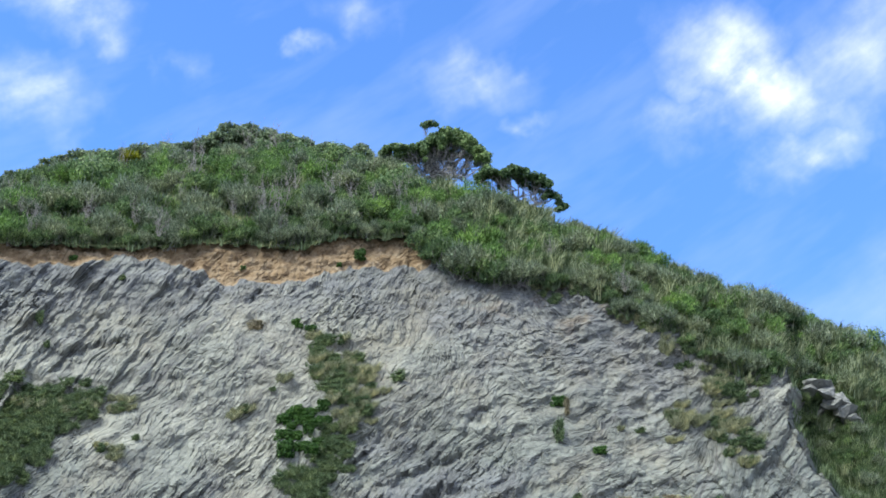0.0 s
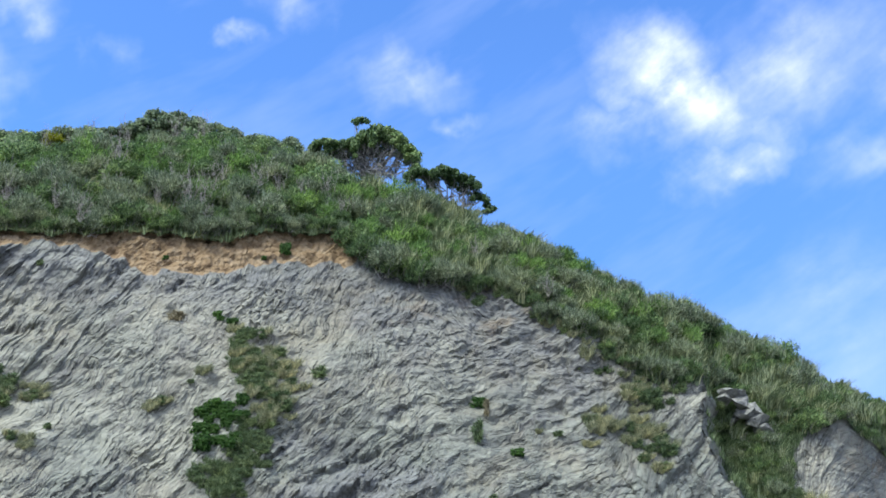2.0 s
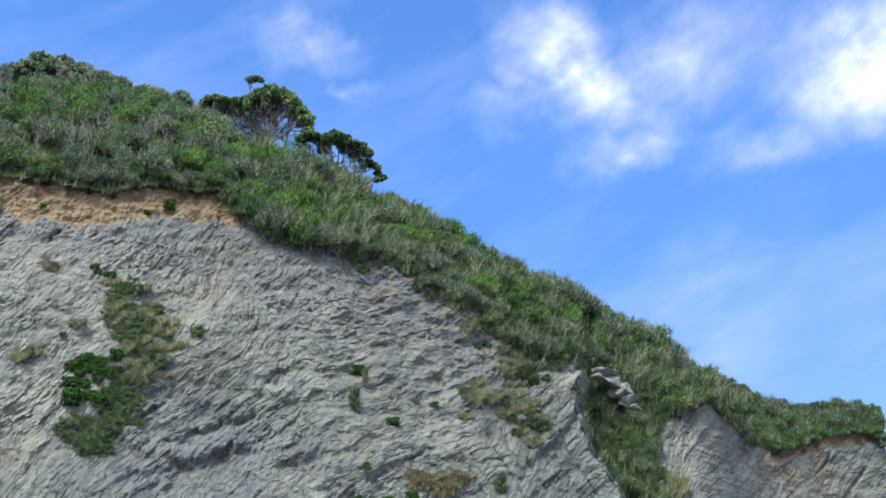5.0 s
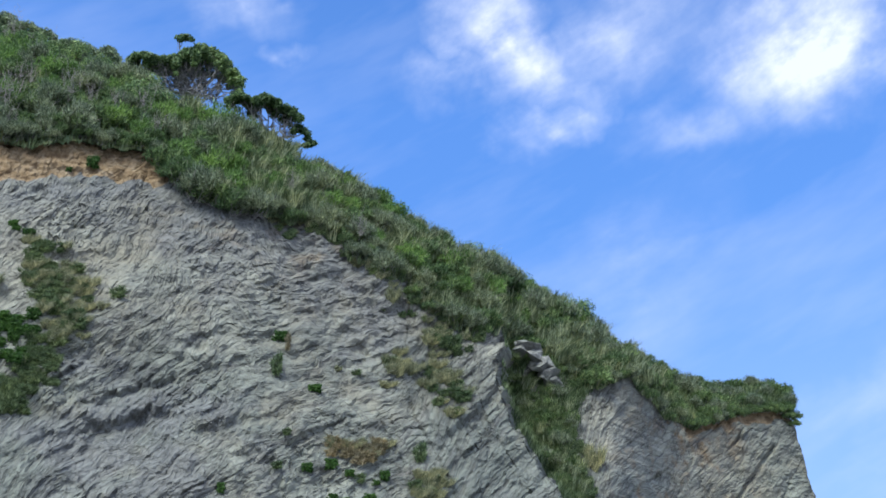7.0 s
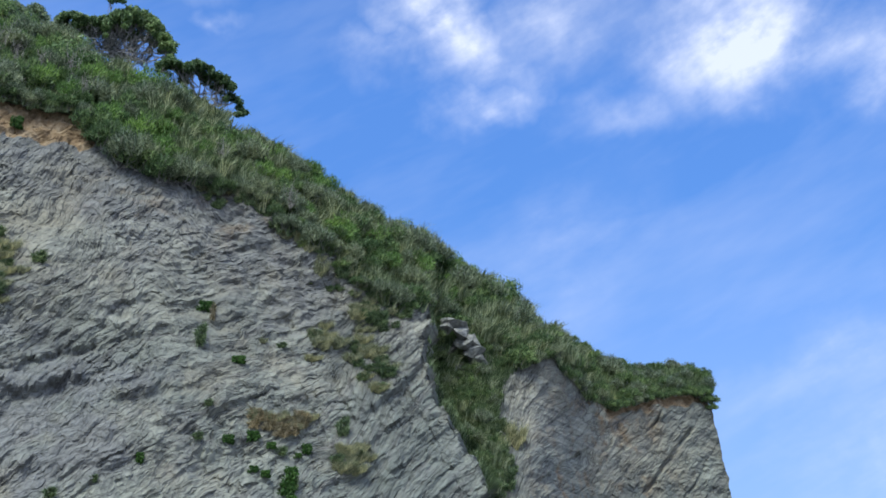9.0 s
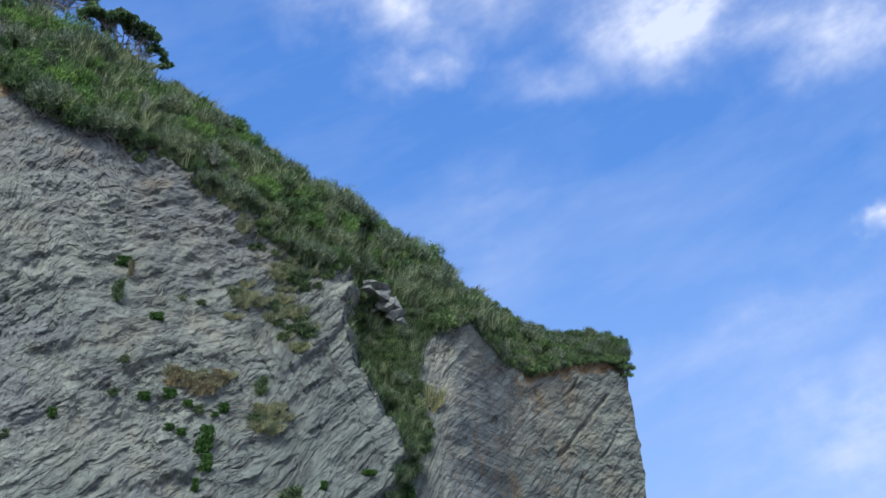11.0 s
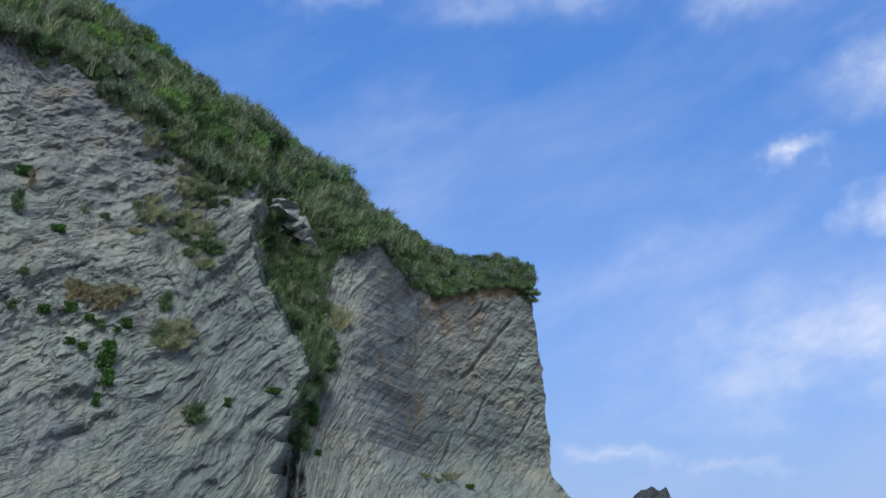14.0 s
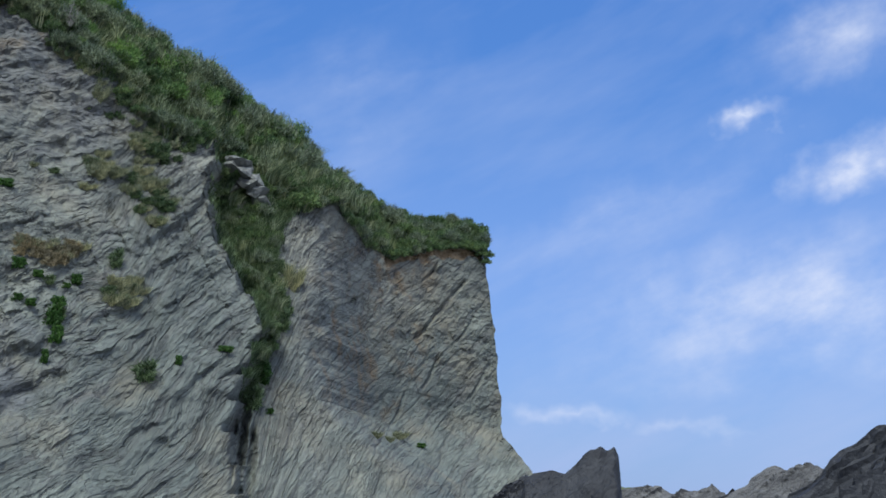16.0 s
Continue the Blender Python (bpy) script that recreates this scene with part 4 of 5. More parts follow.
# ---- windswept trees: each pad of the crown is its upper outline as (across, up), its thickness and its half depth ----
def tree(seed, place, pads, leaf, label, per=60, limbs=9, twigs=6, base=-2.2, bough=0.075):
    rng = np.random.default_rng(seed)
    root = new("windswept_tree")
    tagged(root, label, "tree")
    fork = Vector((0.05, 0, 0.15))
    part("trunk", tubes([limb(rng, (0, 0, base), fork, 0.17, 0.13, 0.1, 4)], 8), BARK, root)
    centres, radii = [], []
    for tops, thick, deep in pads:
        x0, x1 = tops[0][0], tops[-1][0]
        here = []
        for _ in range(max(8, int((x1 - x0) * deep * 2 * 13))):
            x, v = rng.uniform(x0, x1), rng.uniform(-1, 1)
            r = rng.uniform(0.22, 0.46) * min(1.0, 0.5 + 0.45 * thick)
            top = float(curve(x, tops)) - 0.45 * thick * v * v
            here.append((x, deep * v, top - 0.7 * r - rng.uniform(0, 1) ** 1.2 * max(0.0, thick * (0.75 + 0.25 * v * v) - 1.6 * r)))
            radii.append(r)
        centres += here
        many = max(1, round(limbs * (x1 - x0) * thick / 5))
        for k in range(many):
            x = x0 + (x1 - x0) * (k + rng.uniform(0.2, 0.8)) / many
            end = Vector((x, rng.uniform(-0.6, 0.6) * deep, float(curve(x, tops)) - thick * rng.uniform(0.5, 0.8)))
            start = fork + Vector((rng.uniform(-0.3, 0.3), rng.uniform(-0.2, 0.2), rng.uniform(-0.5, 0.1)))
            main = limb(rng, start, end, bough, 0.028, 0.22, 7)
            grown = [main]
            for _ in range(twigs):
                at = main[rng.integers(2, 8)][0]
                goal = min(rng.permutation(len(here))[:5], key=lambda n: (Vector(here[n]) - at).length)
                grown.append(limb(rng, at, Vector(here[goal]), 0.030, 0.010, 0.25, 4))
            part("limb", tubes(grown, 5), BARK, root)
    p, d = clumps(rng, centres, radii, per / 0.075, 0.3, 0.75)
    part("crown", spray_mesh(rng, p, d, 0.22, 0.14, 0.45, True), leaf, root)
    root.location = place
    return root


tree(21, hilltop(TREE_1, 1.0) + Vector((0, 0, 1.35)),
     [([(-0.7, 2.7), (-0.3, 3.5), (0.3, 3.85), (1.0, 4.05), (1.7, 3.9), (2.3, 3.5), (2.9, 3.15), (3.3, 2.5), (3.9, 1.95), (4.1, 1.7)], 1.95, 1.5),
      ([(-3.9, 2.05), (-3.5, 2.5), (-2.9, 2.7), (-2.2, 2.55), (-1.4, 2.65), (-0.5, 2.8)], 0.75, 1.0),
      ([(-2.6, 1.9), (-1.5, 2.2), (-0.5, 2.5)], 0.5, 0.8), ([(-0.75, 4.42), (-0.5, 4.67), (0.0, 4.72), (0.35, 4.42)], 0.4, 0.35), ([(2.6, 1.9), (3.3, 2.0), (4.0, 1.7)], 0.5, 0.7)],
     TREELEAF, "windswept evergreen tree with a domed dark crown on fanned grey limbs", 55, 13, 8)
tree(22, hilltop(TREE_2, 1.0) + Vector((0, 0, 0.95)),
     [([(-3.9, 2.5), (-3.5, 2.95), (-2.8, 3.15), (-2.2, 2.9), (-1.8, 2.6)], 0.7, 0.8),
      ([(-2.2, 2.6), (-1.8, 3.05), (-1.3, 3.25), (-0.6, 3.0), (0.2, 2.55), (0.8, 2.3), (1.15, 1.9)], 0.9, 1.1),
      ([(0.7, 1.0), (1.1, 1.35), (1.6, 1.2), (1.8, 0.8)], 0.6, 0.4), ([(1.5, -0.1), (2.1, 0.2), (2.7, 0.0)], 0.3, 0.35)],
     TREELEAF, "small leaning windswept tree with bare grey limbs", 50, 12, 8)

STUNTED = tree(23, hilltop(-11.8, 0.98) - Vector((0, 0, 0.1)),
               [([(-1.5, 1.6), (-1.0, 2.3), (-0.3, 2.75), (0.4, 2.85), (1.0, 2.4), (1.5, 1.7)], 1.1, 1.1), ([(-1.7, 1.2), (-0.8, 1.6), (0.0, 1.5)], 0.6, 0.8),
                ([(0.2, 1.3), (1.0, 1.5), (1.8, 1.1)], 0.6, 0.8)], RIDGELEAF, "stunted wind-clipped evergreen tree on the ridge", 20, 8, 4, -0.8, 0.055)
TALL = tree(24, hilltop(-12.4, 0.98) - Vector((0, 0, 0.2)),
            [([(-1.1, 2.6), (-0.6, 3.3), (0.1, 3.6), (0.7, 3.3), (1.1, 2.7)], 1.2, 0.9), ([(-1.7, 1.7), (-1.0, 2.1), (-0.3, 2.2)], 0.6, 0.7),
             ([(0.6, 2.2), (1.3, 2.3), (1.9, 1.7)], 0.7, 0.7)], RIDGELEAF, "small ridge tree with a clumped grey-green crown on bare limbs", 20, 8, 4, -0.8, 0.055)
rng = np.random.default_rng(29)
for kind, b, share, wide, tall in ((STUNTED, -10.2, 1.0, 0.8, 0.72), (STUNTED, -8.2, 0.98, 0.85, 0.6), (TALL, -6.9, 1.0, 0.6, 0.42), (STUNTED, -5.9, 0.98, 0.7, 0.5), (STUNTED, -4.7, 1.0, 0.6, 0.62),
                                   (STUNTED, -13.6, 0.98, 0.9, 0.7), (TALL, -11.2, 1.0, 0.75, 0.68), (STUNTED, -17.2, 1.0, 1.0, 0.68), (STUNTED, -15.9, 0.96, 0.95, 0.62), (STUNTED, -19.3, 1.0, 1.0, 0.6),
                                   (STUNTED, -3.4, 0.96, 0.7, 0.55), (STUNTED, -21.4, 1.0, 0.95, 0.55), (STUNTED, -23.2, 1.0, 1.0, 0.6), (STUNTED, -14.7, 0.98, 0.8, 0.62), (STUNTED, -18.4, 0.95, 0.8, 0.6),
                                   (STUNTED, -20.4, 0.95, 0.9, 0.6), (TALL, -12.9, 0.93, 0.8, 0.6), (STUNTED, -9.1, 0.92, 0.8, 0.6), (STUNTED, -6.6, 0.92, 0.8, 0.5)):
    raised = 1.25 if -11.6 < b < -4 else 1.08
    put(kind, hilltop(b, share) + Vector((0, 0, 0.25)), (wide * 1.05, wide * 1.05, tall * raised), float(rng.uniform(-0.5, 0.5)), "stunted trees on the ridge")
for kind in (STUNTED, TALL):
    tagged(kind, group="stunted trees on the ridge")


# ---- bare grey shrubs ----
def bare_shrub(seed, tall, wide, label="bare bleached twiggy shrub among green bushes"):
    rng = np.random.default_rng(seed)
    root = new("bare_shrub")
    tagged(root, label, "dead shrub")
    for k in range(7):
        end = Vector((rng.uniform(-0.5, 0.5) * wide, rng.uniform(-0.4, 0.2) * wide, tall * rng.uniform(0.6, 1.0)))
        main = limb(rng, (rng.uniform(-0.1, 0.1), 0, -0.3), end, 0.022, 0.009, 0.25, 5)
        twigs = [main]
        for j in range(6):
            s = main[rng.integers(1, 6)][0]
            twigs.append(limb(rng, s, s + Vector((rng.uniform(-0.4, 0.4) * wide, rng.uniform(-0.3, 0.2) * wide, rng.uniform(0.05, 0.4) * tall)), 0.012, 0.005, 0.3, 3))
        part("branch", tubes(twigs, 4), DEADWOOD, root)
    return root


BARE = bare_shrub(31, 2.1, 1.5)
for k, (b, share, tall) in enumerate(((-11.1, 0.9, 1.0), (-9.7, 0.75, 1.1), (-15.7, 0.8, 0.9), (-14.0, 0.35, 1.1), (-15.6, 0.0, 0.8), (-10.0, 0.1, 1.0), (-9.3, 0.12, 0.9),
                                      (-19.4, 0.1, 0.7), (-6.2, 0.25, 0.8), (-2.4, 0.2, 0.8), (6.0, 0.15, 0.6), (9.8, 0.1, 0.6))):
    where = hilltop(b, share) + Vector((0, -0.9, 0.5))
    if k == 0:
        settle(BARE, where, tall, 0.3, "bare shrubs")
    else:
        put(BARE, where, tall, float(rng.uniform(-2, 2)), "bare shrubs")
for k in range(34):
    b, share = float(rng.uniform(-24, 3)), float(rng.uniform(0.0, 0.35) if k % 3 else rng.uniform(0.72, 0.95))
    put(BARE, hilltop(b, share) + Vector((0, -0.7, 0.35)), float(rng.uniform(0.4, 0.75)), float(rng.uniform(-2, 2)), "bare shrubs")


# ---- plants on the cliff face: kinds are one metre wide ----
def tuft(seed, blade, label, count=620):
    """A domed tuft of thin blades that fall outwards."""
    rng = np.random.default_rng(seed)
    root = new("grass_tuft")
    tagged(root, label, "grass tuft")
    centres = [(rng.uniform(-0.36, 0.36), rng.uniform(-0.2, 0.2), rng.uniform(0.0, 0.42)) for _ in range(12)]
    p, d = clumps(rng, centres, [rng.uniform(0.10, 0.20) for _ in centres], count / 12 / 0.022, 0.1, 1.0)
    part("foliage", spray_mesh(rng, p, d + np.array([0.15, -0.2, 0.95]), 0.34, 0.034, 0.4), blade, root)
    return root


def cushion(seed, leaf, label, count=640, category="shrub", size=(0.16, 0.085), spread=0.5, shingled=False):
    rng = np.random.default_rng(seed)
    root = new("cliff_bush")
    tagged(root, label, category)
    centres = [(rng.uniform(-0.32, 0.32), rng.uniform(-0.25, 0.2), rng.uniform(0.05, 0.55)) for _ in range(20)]
    p, d = clumps(rng, centres, [rng.uniform(0.11, 0.19) for _ in centres], count / 20 / 0.022, 0.3, 0.9)
    part("stem", tubes([limb(rng, (0, 0.25, -0.1), c, 0.03, 0.01, 0.2, 2) for c in centres[:5]], 3), BARK, root)
    part("foliage", spray_mesh(rng, p, d, *size, spread, shingled), leaf, root)
    return root


FACE_KINDS = {"C": cushion(41, CLIFFLEAF, "bright dark-green cushion bush rooted in the cliff face", shingled=True),
              "O": cushion(42, OLIVELEAF, "olive green shrub rooted in the cliff face", size=(0.26, 0.055)),
              "G": tuft(43, GRASS, "green grass clump growing on the cliff face"),
              "T": tuft(44, DRYGRASS, "tan dry grass clump growing on the cliff face"),
              "B": cushion(45, DRYLEAF, "brown withered mat of plants on the cliff face", size=(0.22, 0.06))}
C, O, G, T, B = "COGTB"
# bearing, angle above the eye, width and height in degrees, kind
MID_COLUMN = [(-8.0, 20.1, 1.46, 0.88, C), (-6.5, 18.9, 2.2, 1.6, O), (-5.8, 17.3, 3.3, 2.4, T), (-5.2, 16.5, 2.6, 1.9, O), (-4.7, 15.4, 2.5, 1.8, T), (-6.2, 18.0, 2.2, 1.4, G),
              (-6.7, 16.2, 0.88, 0.88, C), (-7.5, 14.3, 2.77, 2.19, C), (-8.1, 15.3, 1.75, 1.46, C), (-6.0, 14.0, 2.34, 1.90, G), (-6.5, 12.8, 2.63, 2.04, G),
              (-7.3, 11.8, 3.21, 2.04, G), (-8.7, 13.9, 1.17, 1.17, C), (-4.2, 18.0, 1.17, 0.88, T), (-5.7, 16.3, 1.46, 1.46, O)]
LEFT_MAT = [(-22.2, 14.6, 3.0, 3.0, O), (-19.9, 15.2, 3.6, 1.5, O), (-20.8, 13.4, 2.4, 2.2, G), (-22.6, 12.4, 2.6, 2.6, G), (-19.3, 15.7, 3.80, 1.75, G), (-21.0, 14.5, 3.80, 2.34, G), (-21.8, 12.6, 3.21, 3.21, G), (-17.2, 15.9, 1.75, 0.88, T), (-17.5, 13.4, 1.31, 0.99, T),
            (-16.1, 14.6, 0.47, 0.35, O), (-10.8, 15.6, 1.46, 0.76, T), (-8.7, 17.7, 0.99, 0.64, T), (-9.3, 17.2, 0.41, 0.29, O), (-10.3, 20.3, 0.99, 0.64, B),
            (-2.6, 17.7, 0.93, 0.70, O), (-3.3, 17.1, 0.58, 0.47, T), (-20.9, 18.8, 0.35, 0.47, O), (-21.4, 19.9, 0.47, 0.88, O), (-17.5, 22.4, 0.41, 0.35, O)]
SCAR = [(-11.2, 23.3, 0.41, 0.35, C), (-5.9, 23.6, 0.41, 0.35, C), (-4.8, 23.9, 0.88, 0.99, C), (-20.2, 23.1, 0.70, 0.47, C)]
RIGHT_FACE = [(5.8, 16.1, 1.05, 0.76, C), (5.8, 14.4, 0.64, 1.34, O), (6.3, 15.7, 0.35, 1.05, B), (12.5, 14.5, 1.69, 1.40, T), (9.0, 14.7, 0.41, 0.35, T),
              (10.0, 14.5, 0.64, 0.35, O), (7.7, 13.6, 0.93, 0.53, C), (11.6, 13.9, 0.99, 0.47, T), (14.4, 13.8, 1.75, 1.46, T), (15.1, 12.6, 1.75, 1.75, O),
              (14.3, 16.6, 1.75, 1.75, T), (14.6, 15.4, 1.75, 1.75, T), (13.0, 18.2, 0.88, 0.88, O), (11.8, 18.3, 0.88, 1.17, T), (15.1, 15.7, 1.17, 1.17, O),
              (12.7, 17.6, 0.58, 0.58, C)]
LOW_FACE = [(10.3, 10.1, 3.36, 1.52, B), (8.7, 9.7, 0.93, 0.76, C), (13.9, 8.3, 1.93, 1.75, T), (13.4, 10.2, 0.76, 1.17, O), (7.5, 9.6, 0.76, 0.58, C),
            (6.1, 9.7, 0.58, 0.47, O), (3.3, 8.4, 0.47, 0.70, C), (6.5, 11.4, 0.47, 0.41, O), (9.7, 9.4, 0.64, 0.47, C), (10.3, 9.1, 0.70, 0.53, O),
            (11.5, 9.2, 0.64, 0.70, C), (11.1, 9.0, 0.47, 0.35, C), (10.75, 7.8, 0.85, 1.0, C), (10.6, 7.1, 0.95, 1.0, C), (10.85, 6.3, 0.7, 1.1, C), (10.45, 5.3, 0.4, 0.85, C), (11.0, 7.4, 0.6, 0.7, O), (8.9, 8.2, 0.64, 0.47, C), (9.5, 8.0, 0.64, 0.47, C),
            (-0.6, 6.6, 0.64, 0.53, O), (1.3, 7.4, 0.47, 0.41, O)]
GULLY = [(18.4, 13.6, 1.75, 2.34, G), (19.4, 12.0, 2.34, 2.63, G), (20.1, 10.4, 2.34, 2.63, G), (20.9, 9.0, 2.04, 2.63, G), (21.6, 7.9, 1.46, 2.34, O),
         (21.9, 7.6, 1.05, 1.46, O), (20.6, 6.4, 1.17, 1.46, O), (20.9, 4.9, 1.17, 1.46, C), (20.7, 3.6, 1.17, 1.46, O), (21.5, 3.4, 0.47, 0.41, C),
         (22.3, 9.8, 1.17, 1.75, T), (15.3, 4.7, 1.23, 1.23, O), (16.8, 5.6, 0.41, 0.64, C), (19.0, 6.4, 0.99, 0.41, C), (29.2, 2.0, 0.99, 0.41, C),
         (27.7, 2.2, 1.75, 0.47, T)]
rng = np.random.default_rng(9)
placed = set()


def root_on_face(kind, where, size, turn):
    if kind in placed:
        put(FACE_KINDS[kind], where, size, turn, "plants on the cliff face")
    else:
        placed.add(kind)
        FACE_KINDS[kind].matrix_basis = Matrix.LocRotScale(where, Euler((0, 0, turn)), size)
        tagged(FACE_KINDS[kind], group="plants on the cliff face")


wanted = []      # kind, bearing, angle above the eye, size, turn, how far it stands forward
for b, el, wide, high, kind in MID_COLUMN + LEFT_MAT + SCAR + RIGHT_FACE + LOW_FACE + GULLY:
    metre = 58 / math.cos(radians(el)) * math.pi / 180
    w, h = wide * metre, high * metre
    if w < 1.3:
        wanted.append((kind, b, el, (w, 0.6 * min(w, h) + 0.2, h * 1.1), rng.uniform(-0.5, 0.5), 0.05 * w))
        continue
    # a wide patch is several plants side by side
    for k in range(max(4, int(w * h / 0.23))):
        u, v = rng.uniform(-1, 1), rng.uniform(-1, 1)
        if u * u + v * v > 1:
            continue
        size = rng.uniform(0.6, 1.05) * min(1.0, 0.45 + 0.3 * w)
        other = kind if rng.uniform() < 0.8 else {"C": "O", "O": "T", "G": "O", "T": "O", "B": "T"}[kind]
        wanted.append((other, b + 0.48 * wide * u, el + high * (0.34 + 0.48 * v), (size * 1.15, size * 0.8, size * 0.85), rng.uniform(-0.5, 0.5), 0.0))
for (kind, b, el, size, turn, ahead), place in zip(wanted, sight([w[1] for w in wanted], [w[2] for w in wanted])):
    root_on_face(kind, Vector(place) - Vector((0, ahead, 0)), size, turn)

# straggling tufts on the crumbling brow
for b in np.arange(5.0, 17.0, 0.42):
    for k in range(2):
        a = b + rng.uniform(-0.3, 0.3)
        z = float(brow(np.array([a]))[1][0]) - abs(rng.normal(0, 0.9 if a > 10.5 else 0.5))
        p = face_points(np.array([a]), np.array([z]), 0.0)[0]
        size = rng.uniform(0.3, 0.75)
        root_on_face(str(rng.choice(["T", "O", "T", "G", "O"])), Vector(p), (size * 1.1, size * 0.8, size), rng.uniform(-0.5, 0.5))

# low growth that fills the gully between the buttress and the rib
rng = np.random.default_rng(13)
n = 26000
gz = rng.uniform(5.5, 18.6, n)
lo, hi = curve(gz, BUTTRESS) + 0.15, curve(gz, [(5, 20.4), (8, 21.4), (11, 21.7), (13, 21.3), (15.5, 21.6), (17, 22.6), (18.6, 23.8)])
ga = lo + (hi - lo) * rng.uniform(0, 1, n)
keep = rng.uniform(0, 1, n) < np.clip(0.75 + grain(ga * 1.3, gz * 0.6, 5) * 1.4, 0.05, 1)
keep &= ((ga - 19.6) / 0.8) ** 2 + ((gz - 17.3) / 1.2) ** 2 > 1      # round the rock knob
mesh_thing("gully_grass", tuft_mesh(rng, face_points(ga[keep], gz[keep]), 0.6, 0.05, (0.1, -0.25, -0.1), 0.9), GRASS, None,
           "long grass filling the gully between two rock ribs", "grass", "", "stuff")
for k in range(46):
    z = rng.uniform(6.5, 18.2)
    a0, a1 = float(curve(z, BUTTRESS)) + 0.5, float(curve(z, [(5, 20.4), (8, 21.1), (11, 21.4), (13, 21.0), (15.5, 21.3), (17, 22.3), (18.6, 23.5)]))
    p = face_points(np.array([a0 + (max(a1, a0 + 0.1) - a0) * rng.uniform(0, 1)]), np.array([z]), 0.0)[0]
    put(SLOPE_KINDS[int(rng.choice([0, 0, 2, 4]))], Vector(p), float(rng.uniform(0.28, 0.5)), float(rng.uniform(-0.6, 0.6)), "bushes in the gully")


# ---- shore rocks: jagged tilted slabs ----
def outcrop(seed, az, dist, crest, deep, material, label, rough=0.25, cell=0.12):
    """A rock whose crest line is (across, height) in metres, seen from the walker's side."""
    x0, x1 = crest[0][0], crest[-1][0]
    nx, ny = max(30, int((x1 - x0) / cell)), max(24, int(deep * 2 / cell))
    x, y = np.linspace(x0, x1, nx)[None, :], np.linspace(-1, 1, ny)[:, None]
    top = curve(x, crest) + 0 * y
    z = top * (1 - np.abs(y) ** 1.3) * (1.0 + 0 * x)
    p, q = x * 0.7 + z * 0.7, z * 0.75 - x * 0.65 + y * deep * 0.3
    bulge = ledges(p + seed * 9, q, 0.55, seed) * rough * 1.3 + ledges(p, q, 0.2, seed + 1) * rough * 0.6 + 0.5 * rough * layered(p * 0.9 + seed, y * deep + q * 1.6, seed + 3, 4)
    shape = np.clip(np.minimum((x - x0) / 0.6, (x1 - x) / 0.6), 0, 1) * np.ones_like(z)
    z2 = (z + 0.6 * bulge * np.clip(z / 0.5, 0, 1)) * shape - 0.4 * np.clip(1 - z * shape, 0, 1)
    yy = y * deep + (-0.25 * (top - z) * np.sign(y) - bulge * 1.2) * np.clip(1 - np.abs(y), 0, 1) + 0 * x
    xx = x + 0.15 * layered(y * deep * 1.2, z * 1.3 + x, seed + 6, 3)
    me = grid_mesh("rock_outcrop", xx, yy, z2, None, (), False)
    ob = mesh_thing("rock_outcrop", me, material, None, label, "rock", "shore rocks")
    a = radians(az)
    ob.matrix_basis = pose(dist * math.sin(a), dist * math.cos(a), 0, 0, 0, -az)
    return ob


outcrop(51, 38.2, 34, [(-2.7, 0.9), (-2.3, 1.9), (-1.9, 2.22), (-1.4, 2.36), (-0.95, 2.28), (-0.6, 2.6), (-0.25, 2.98), (-0.05, 3.0), (0.1, 3.09), (0.28, 2.98), (0.5, 3.12), (0.58, 2.96),
                       (0.64, 2.3), (0.74, 1.5), (1.2, 0.2)], 1.6, DARKROCK, "dark slab of rock with a blunt point on the shore", 0.06, 0.05)
outcrop(52, 35.4, 44, [(-2.5, 0.8), (-1.5, 1.9), (-0.6, 2.4), (0.4, 2.1), (1.2, 2.3), (2.2, 1.5), (3.0, 0.2)], 2.0, DARKROCK,
        "broken dark rock at the foot of the headland", 0.3, 0.07)
outcrop(53, 42.3, 46, [(-3.4, 1.2), (-2.6, 1.8), (-1.8, 2.0), (-1.2, 2.1), (-0.3, 1.9), (0.6, 2.0), (1.2, 2.3), (1.6, 1.95), (2.2, 1.6), (3.0, 0.5)], 1.8, PALEROCK,
        "low pale grey rock on the shore", 0.2, 0.06)
outcrop(54, 46.8, 36, [(-3.6, 0.9), (-2.6, 1.5), (-1.6, 1.75), (-0.9, 2.2), (-0.3, 2.6), (0.0, 2.7), (0.3, 2.6), (0.7, 2.75), (1.0, 2.85), (1.4, 2.7), (2.0, 2.0), (3.0, 0.5)], 1.8,
        PALEROCK, "pale grey tilted rock slab on the shore", 0.2, 0.06)
outcrop(55, 51.5, 22, [(-2.9, 0.8), (-2.2, 1.4), (-1.5, 1.8), (-1.1, 2.15), (-0.7, 2.5), (-0.3, 2.8), (0.0, 3.05), (0.4, 3.15), (1.0, 3.4), (1.8, 3.3), (2.6, 2.6), (3.6, 0.4)], 1.6, DARKROCK,
        "big dark wet rock on the shore", 0.2, 0.05)
outcrop(56, 44.4, 40, [(-1.0, 0.6), (-0.6, 1.5), (0.0, 1.8), (0.25, 2.0), (0.5, 1.7), (1.1, 0.5)], 1.0, DARKROCK, "small dark reddish rock on the shore", 0.2, 0.05)


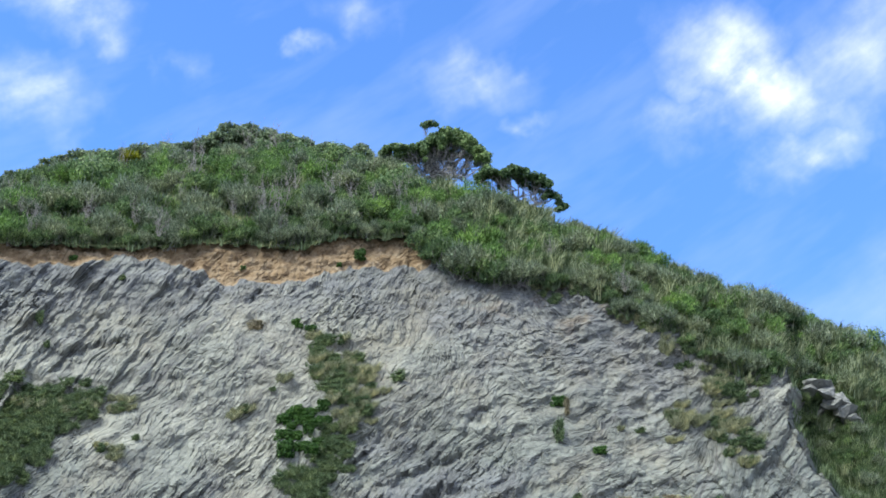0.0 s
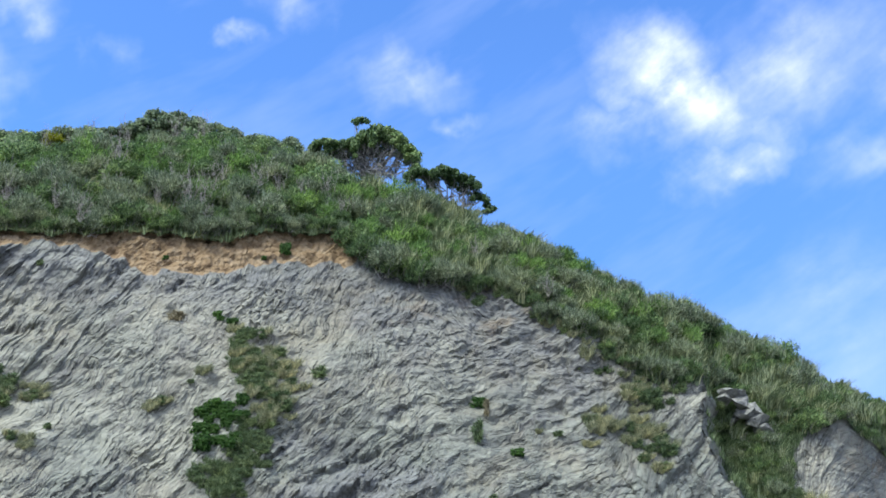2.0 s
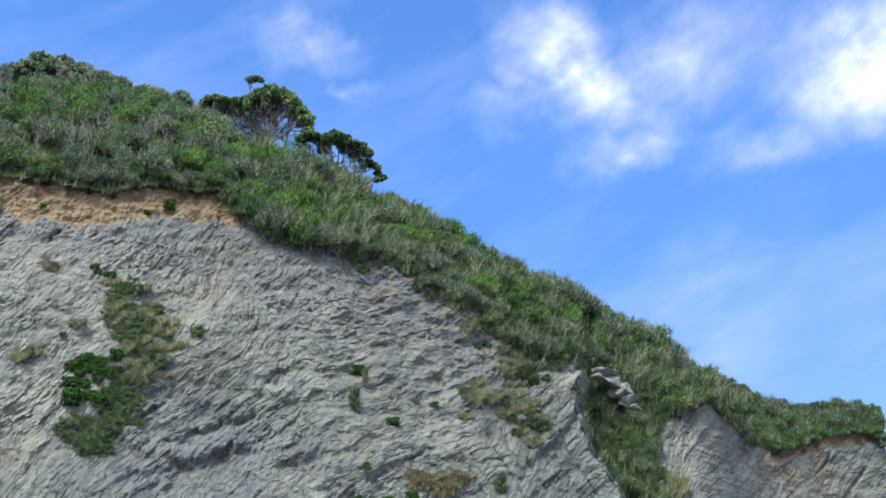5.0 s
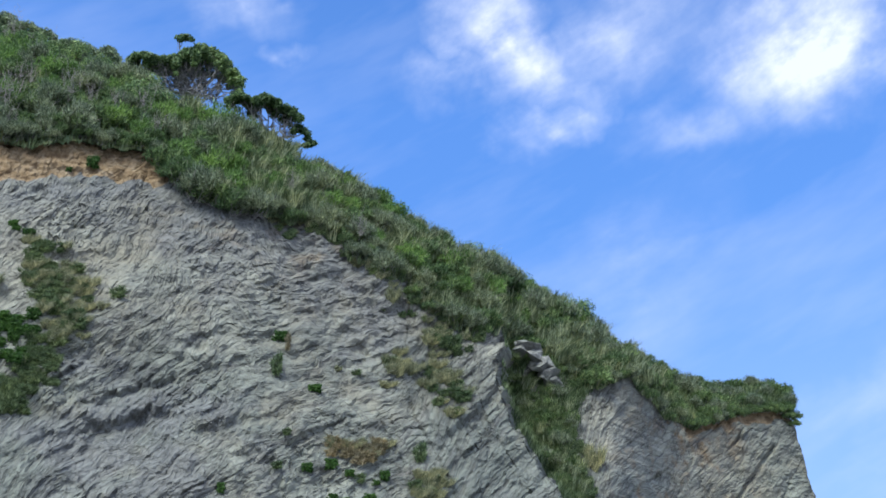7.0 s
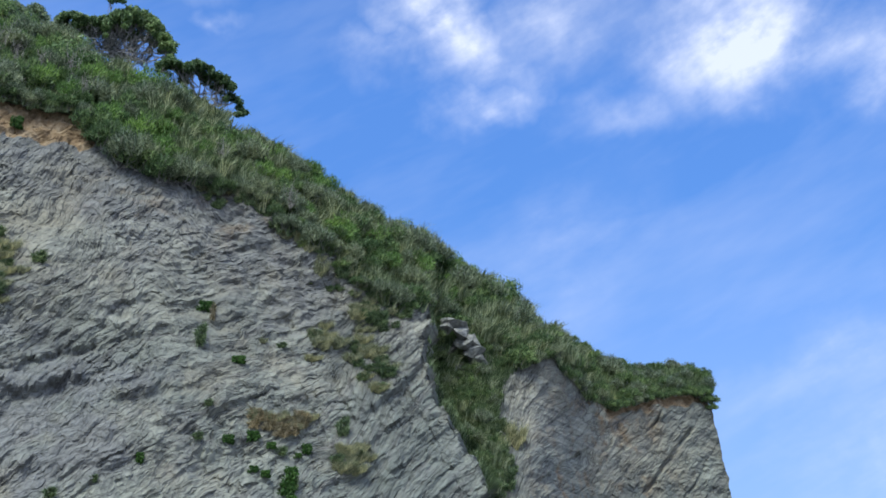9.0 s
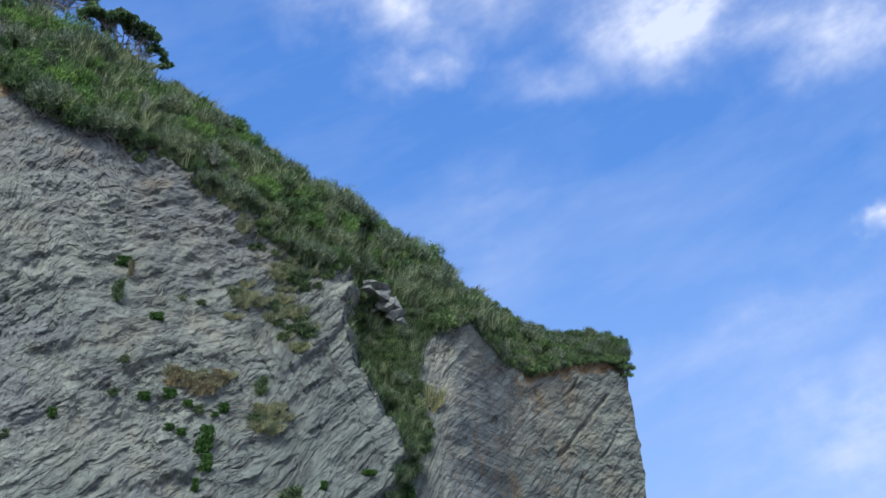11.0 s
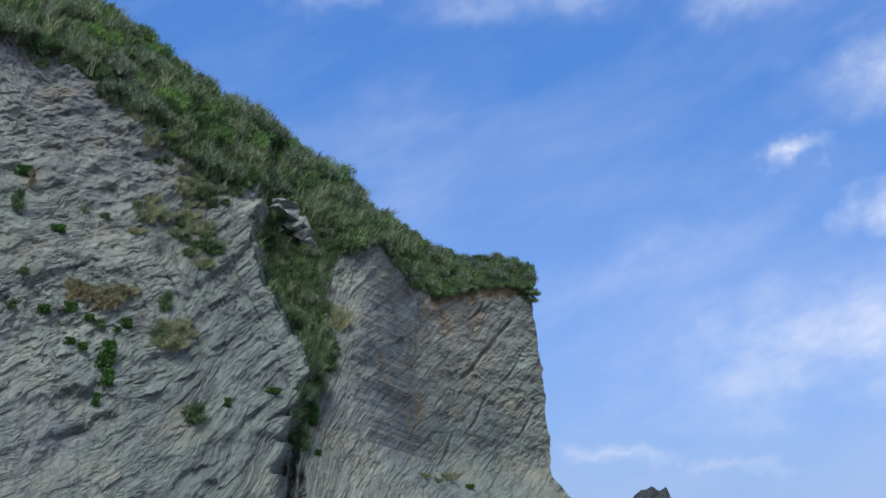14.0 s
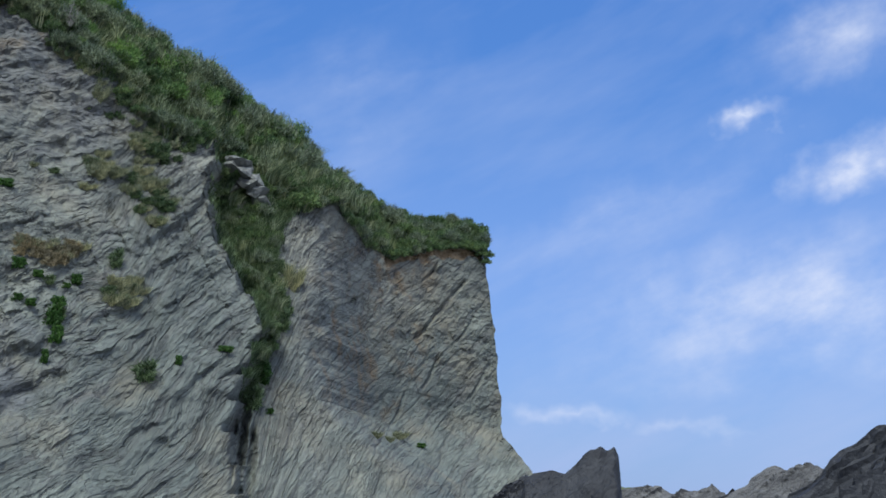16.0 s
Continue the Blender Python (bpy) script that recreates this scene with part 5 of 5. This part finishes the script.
# ---- the bare knob in the shrubs above the gully: a row of jagged blocks ----
def boulder(seed, place, size, tilt):
    """An angular block: the hull of scattered points, its faces broken up."""
    rng = np.random.default_rng(seed)
    bm = bmesh.new()
    for v in rng.normal(0, 1, (16, 3)):
        bm.verts.new(Vector(v / np.linalg.norm(v) * rng.uniform(0.7, 1.1)))
    hull = bmesh.ops.convex_hull(bm, input=bm.verts)
    bmesh.ops.delete(bm, geom=[g for g in hull["geom_interior"] if isinstance(g, bmesh.types.BMVert)], context="VERTS")
    bmesh.ops.subdivide_edges(bm, edges=bm.edges, cuts=2, use_grid_fill=True)
    for v in bm.verts:
        v.co *= 1 + 0.16 * float(layered(v.co.x * 2.1 + seed, v.co.z * 3.3 + v.co.y, 58, 3))
    me = bpy.data.meshes.new("rock_block")
    bm.to_mesh(me)
    bm.free()
    ob = mesh_thing("rock_block", me, KNOBROCK, None, "jagged pale grey rock block standing out of the shrubs", "rock", "rock knob above the gully")
    ob.matrix_basis = Matrix.LocRotScale(place, Euler((0.2, radians(tilt), rng.uniform(-1, 1))), size)


for k, (b, el, wide, high, tilt) in enumerate(((18.65, 15.75, 0.60, 0.42, -20), (19.05, 15.95, 0.75, 0.40, 15), (19.45, 15.55, 0.62, 0.55, 35), (19.85, 15.05, 0.62, 0.60, 45), (20.15, 14.55, 0.55, 0.62, 50),
                                               (20.40, 14.15, 0.42, 0.5, 40), (19.6, 15.0, 0.5, 0.45, 30))):
    a, d = radians(b), 60.7
    boulder(60 + k, Vector((d * math.sin(a), d * math.cos(a), EYE + d * math.tan(radians(el)))), (wide, 1.0, high), tilt)


# ---- shore, sea and far head ----
def shore():
    r = np.concatenate([[0.0], np.linspace(1.5, 60, 90), 60 + np.linspace(0, 1, 12)[1:] * 60])[:, None]
    a = np.radians(np.linspace(-180, 180, 240))[None, :]
    x, y = r * np.sin(a), r * np.cos(a)
    z = 0.22 * layered(x * 0.25, y * 0.25, 81, 4) * np.clip(r / 4, 0, 1) + 0.02 * r * 0 - 1.4 * smooth(55, 115, r)
    me = grid_mesh("ground", x, y, z - 0.05)
    return mesh_thing("ground", me, SHINGLE, None, "grey rocky foreshore below the cliff", "shore", "", "structure")


def sea():
    r = np.concatenate([[0.0], np.geomspace(40, 4200, 60)])[:, None]
    a = np.radians(np.linspace(-180, 180, 120))[None, :]
    me = grid_mesh("water", r * np.sin(a), r * np.cos(a), -0.7 + 0 * r * a)
    return mesh_thing("water", me, WATER, None, "calm blue-grey sea reaching the horizon", "sea", "", "structure")


shore()
sea()


def far_head():
    x, y = np.linspace(-22, 16, 90)[None, :], np.linspace(-1, 1, 40)[:, None]
    top = curve(x, [(-22, 0.5), (-15, 3.5), (-9, 4.9), (-3, 5.0), (3, 4.0), (9, 2.0), (16, 0.2)]) * (1 - y * y)
    me = grid_mesh("far_headland", x + 0 * y, y * 14 + 0 * x, top + 0.5 * layered(x * 0.3, y * 4, 87, 4) - 0.8)
    ob = mesh_thing("far_headland", me, HUMUS, None, "low green headland far across the water", "headland")
    a = radians(39.8)
    ob.matrix_basis = pose(330 * math.sin(a), 330 * math.cos(a), 0, 0, 0, -39.8)


far_head()
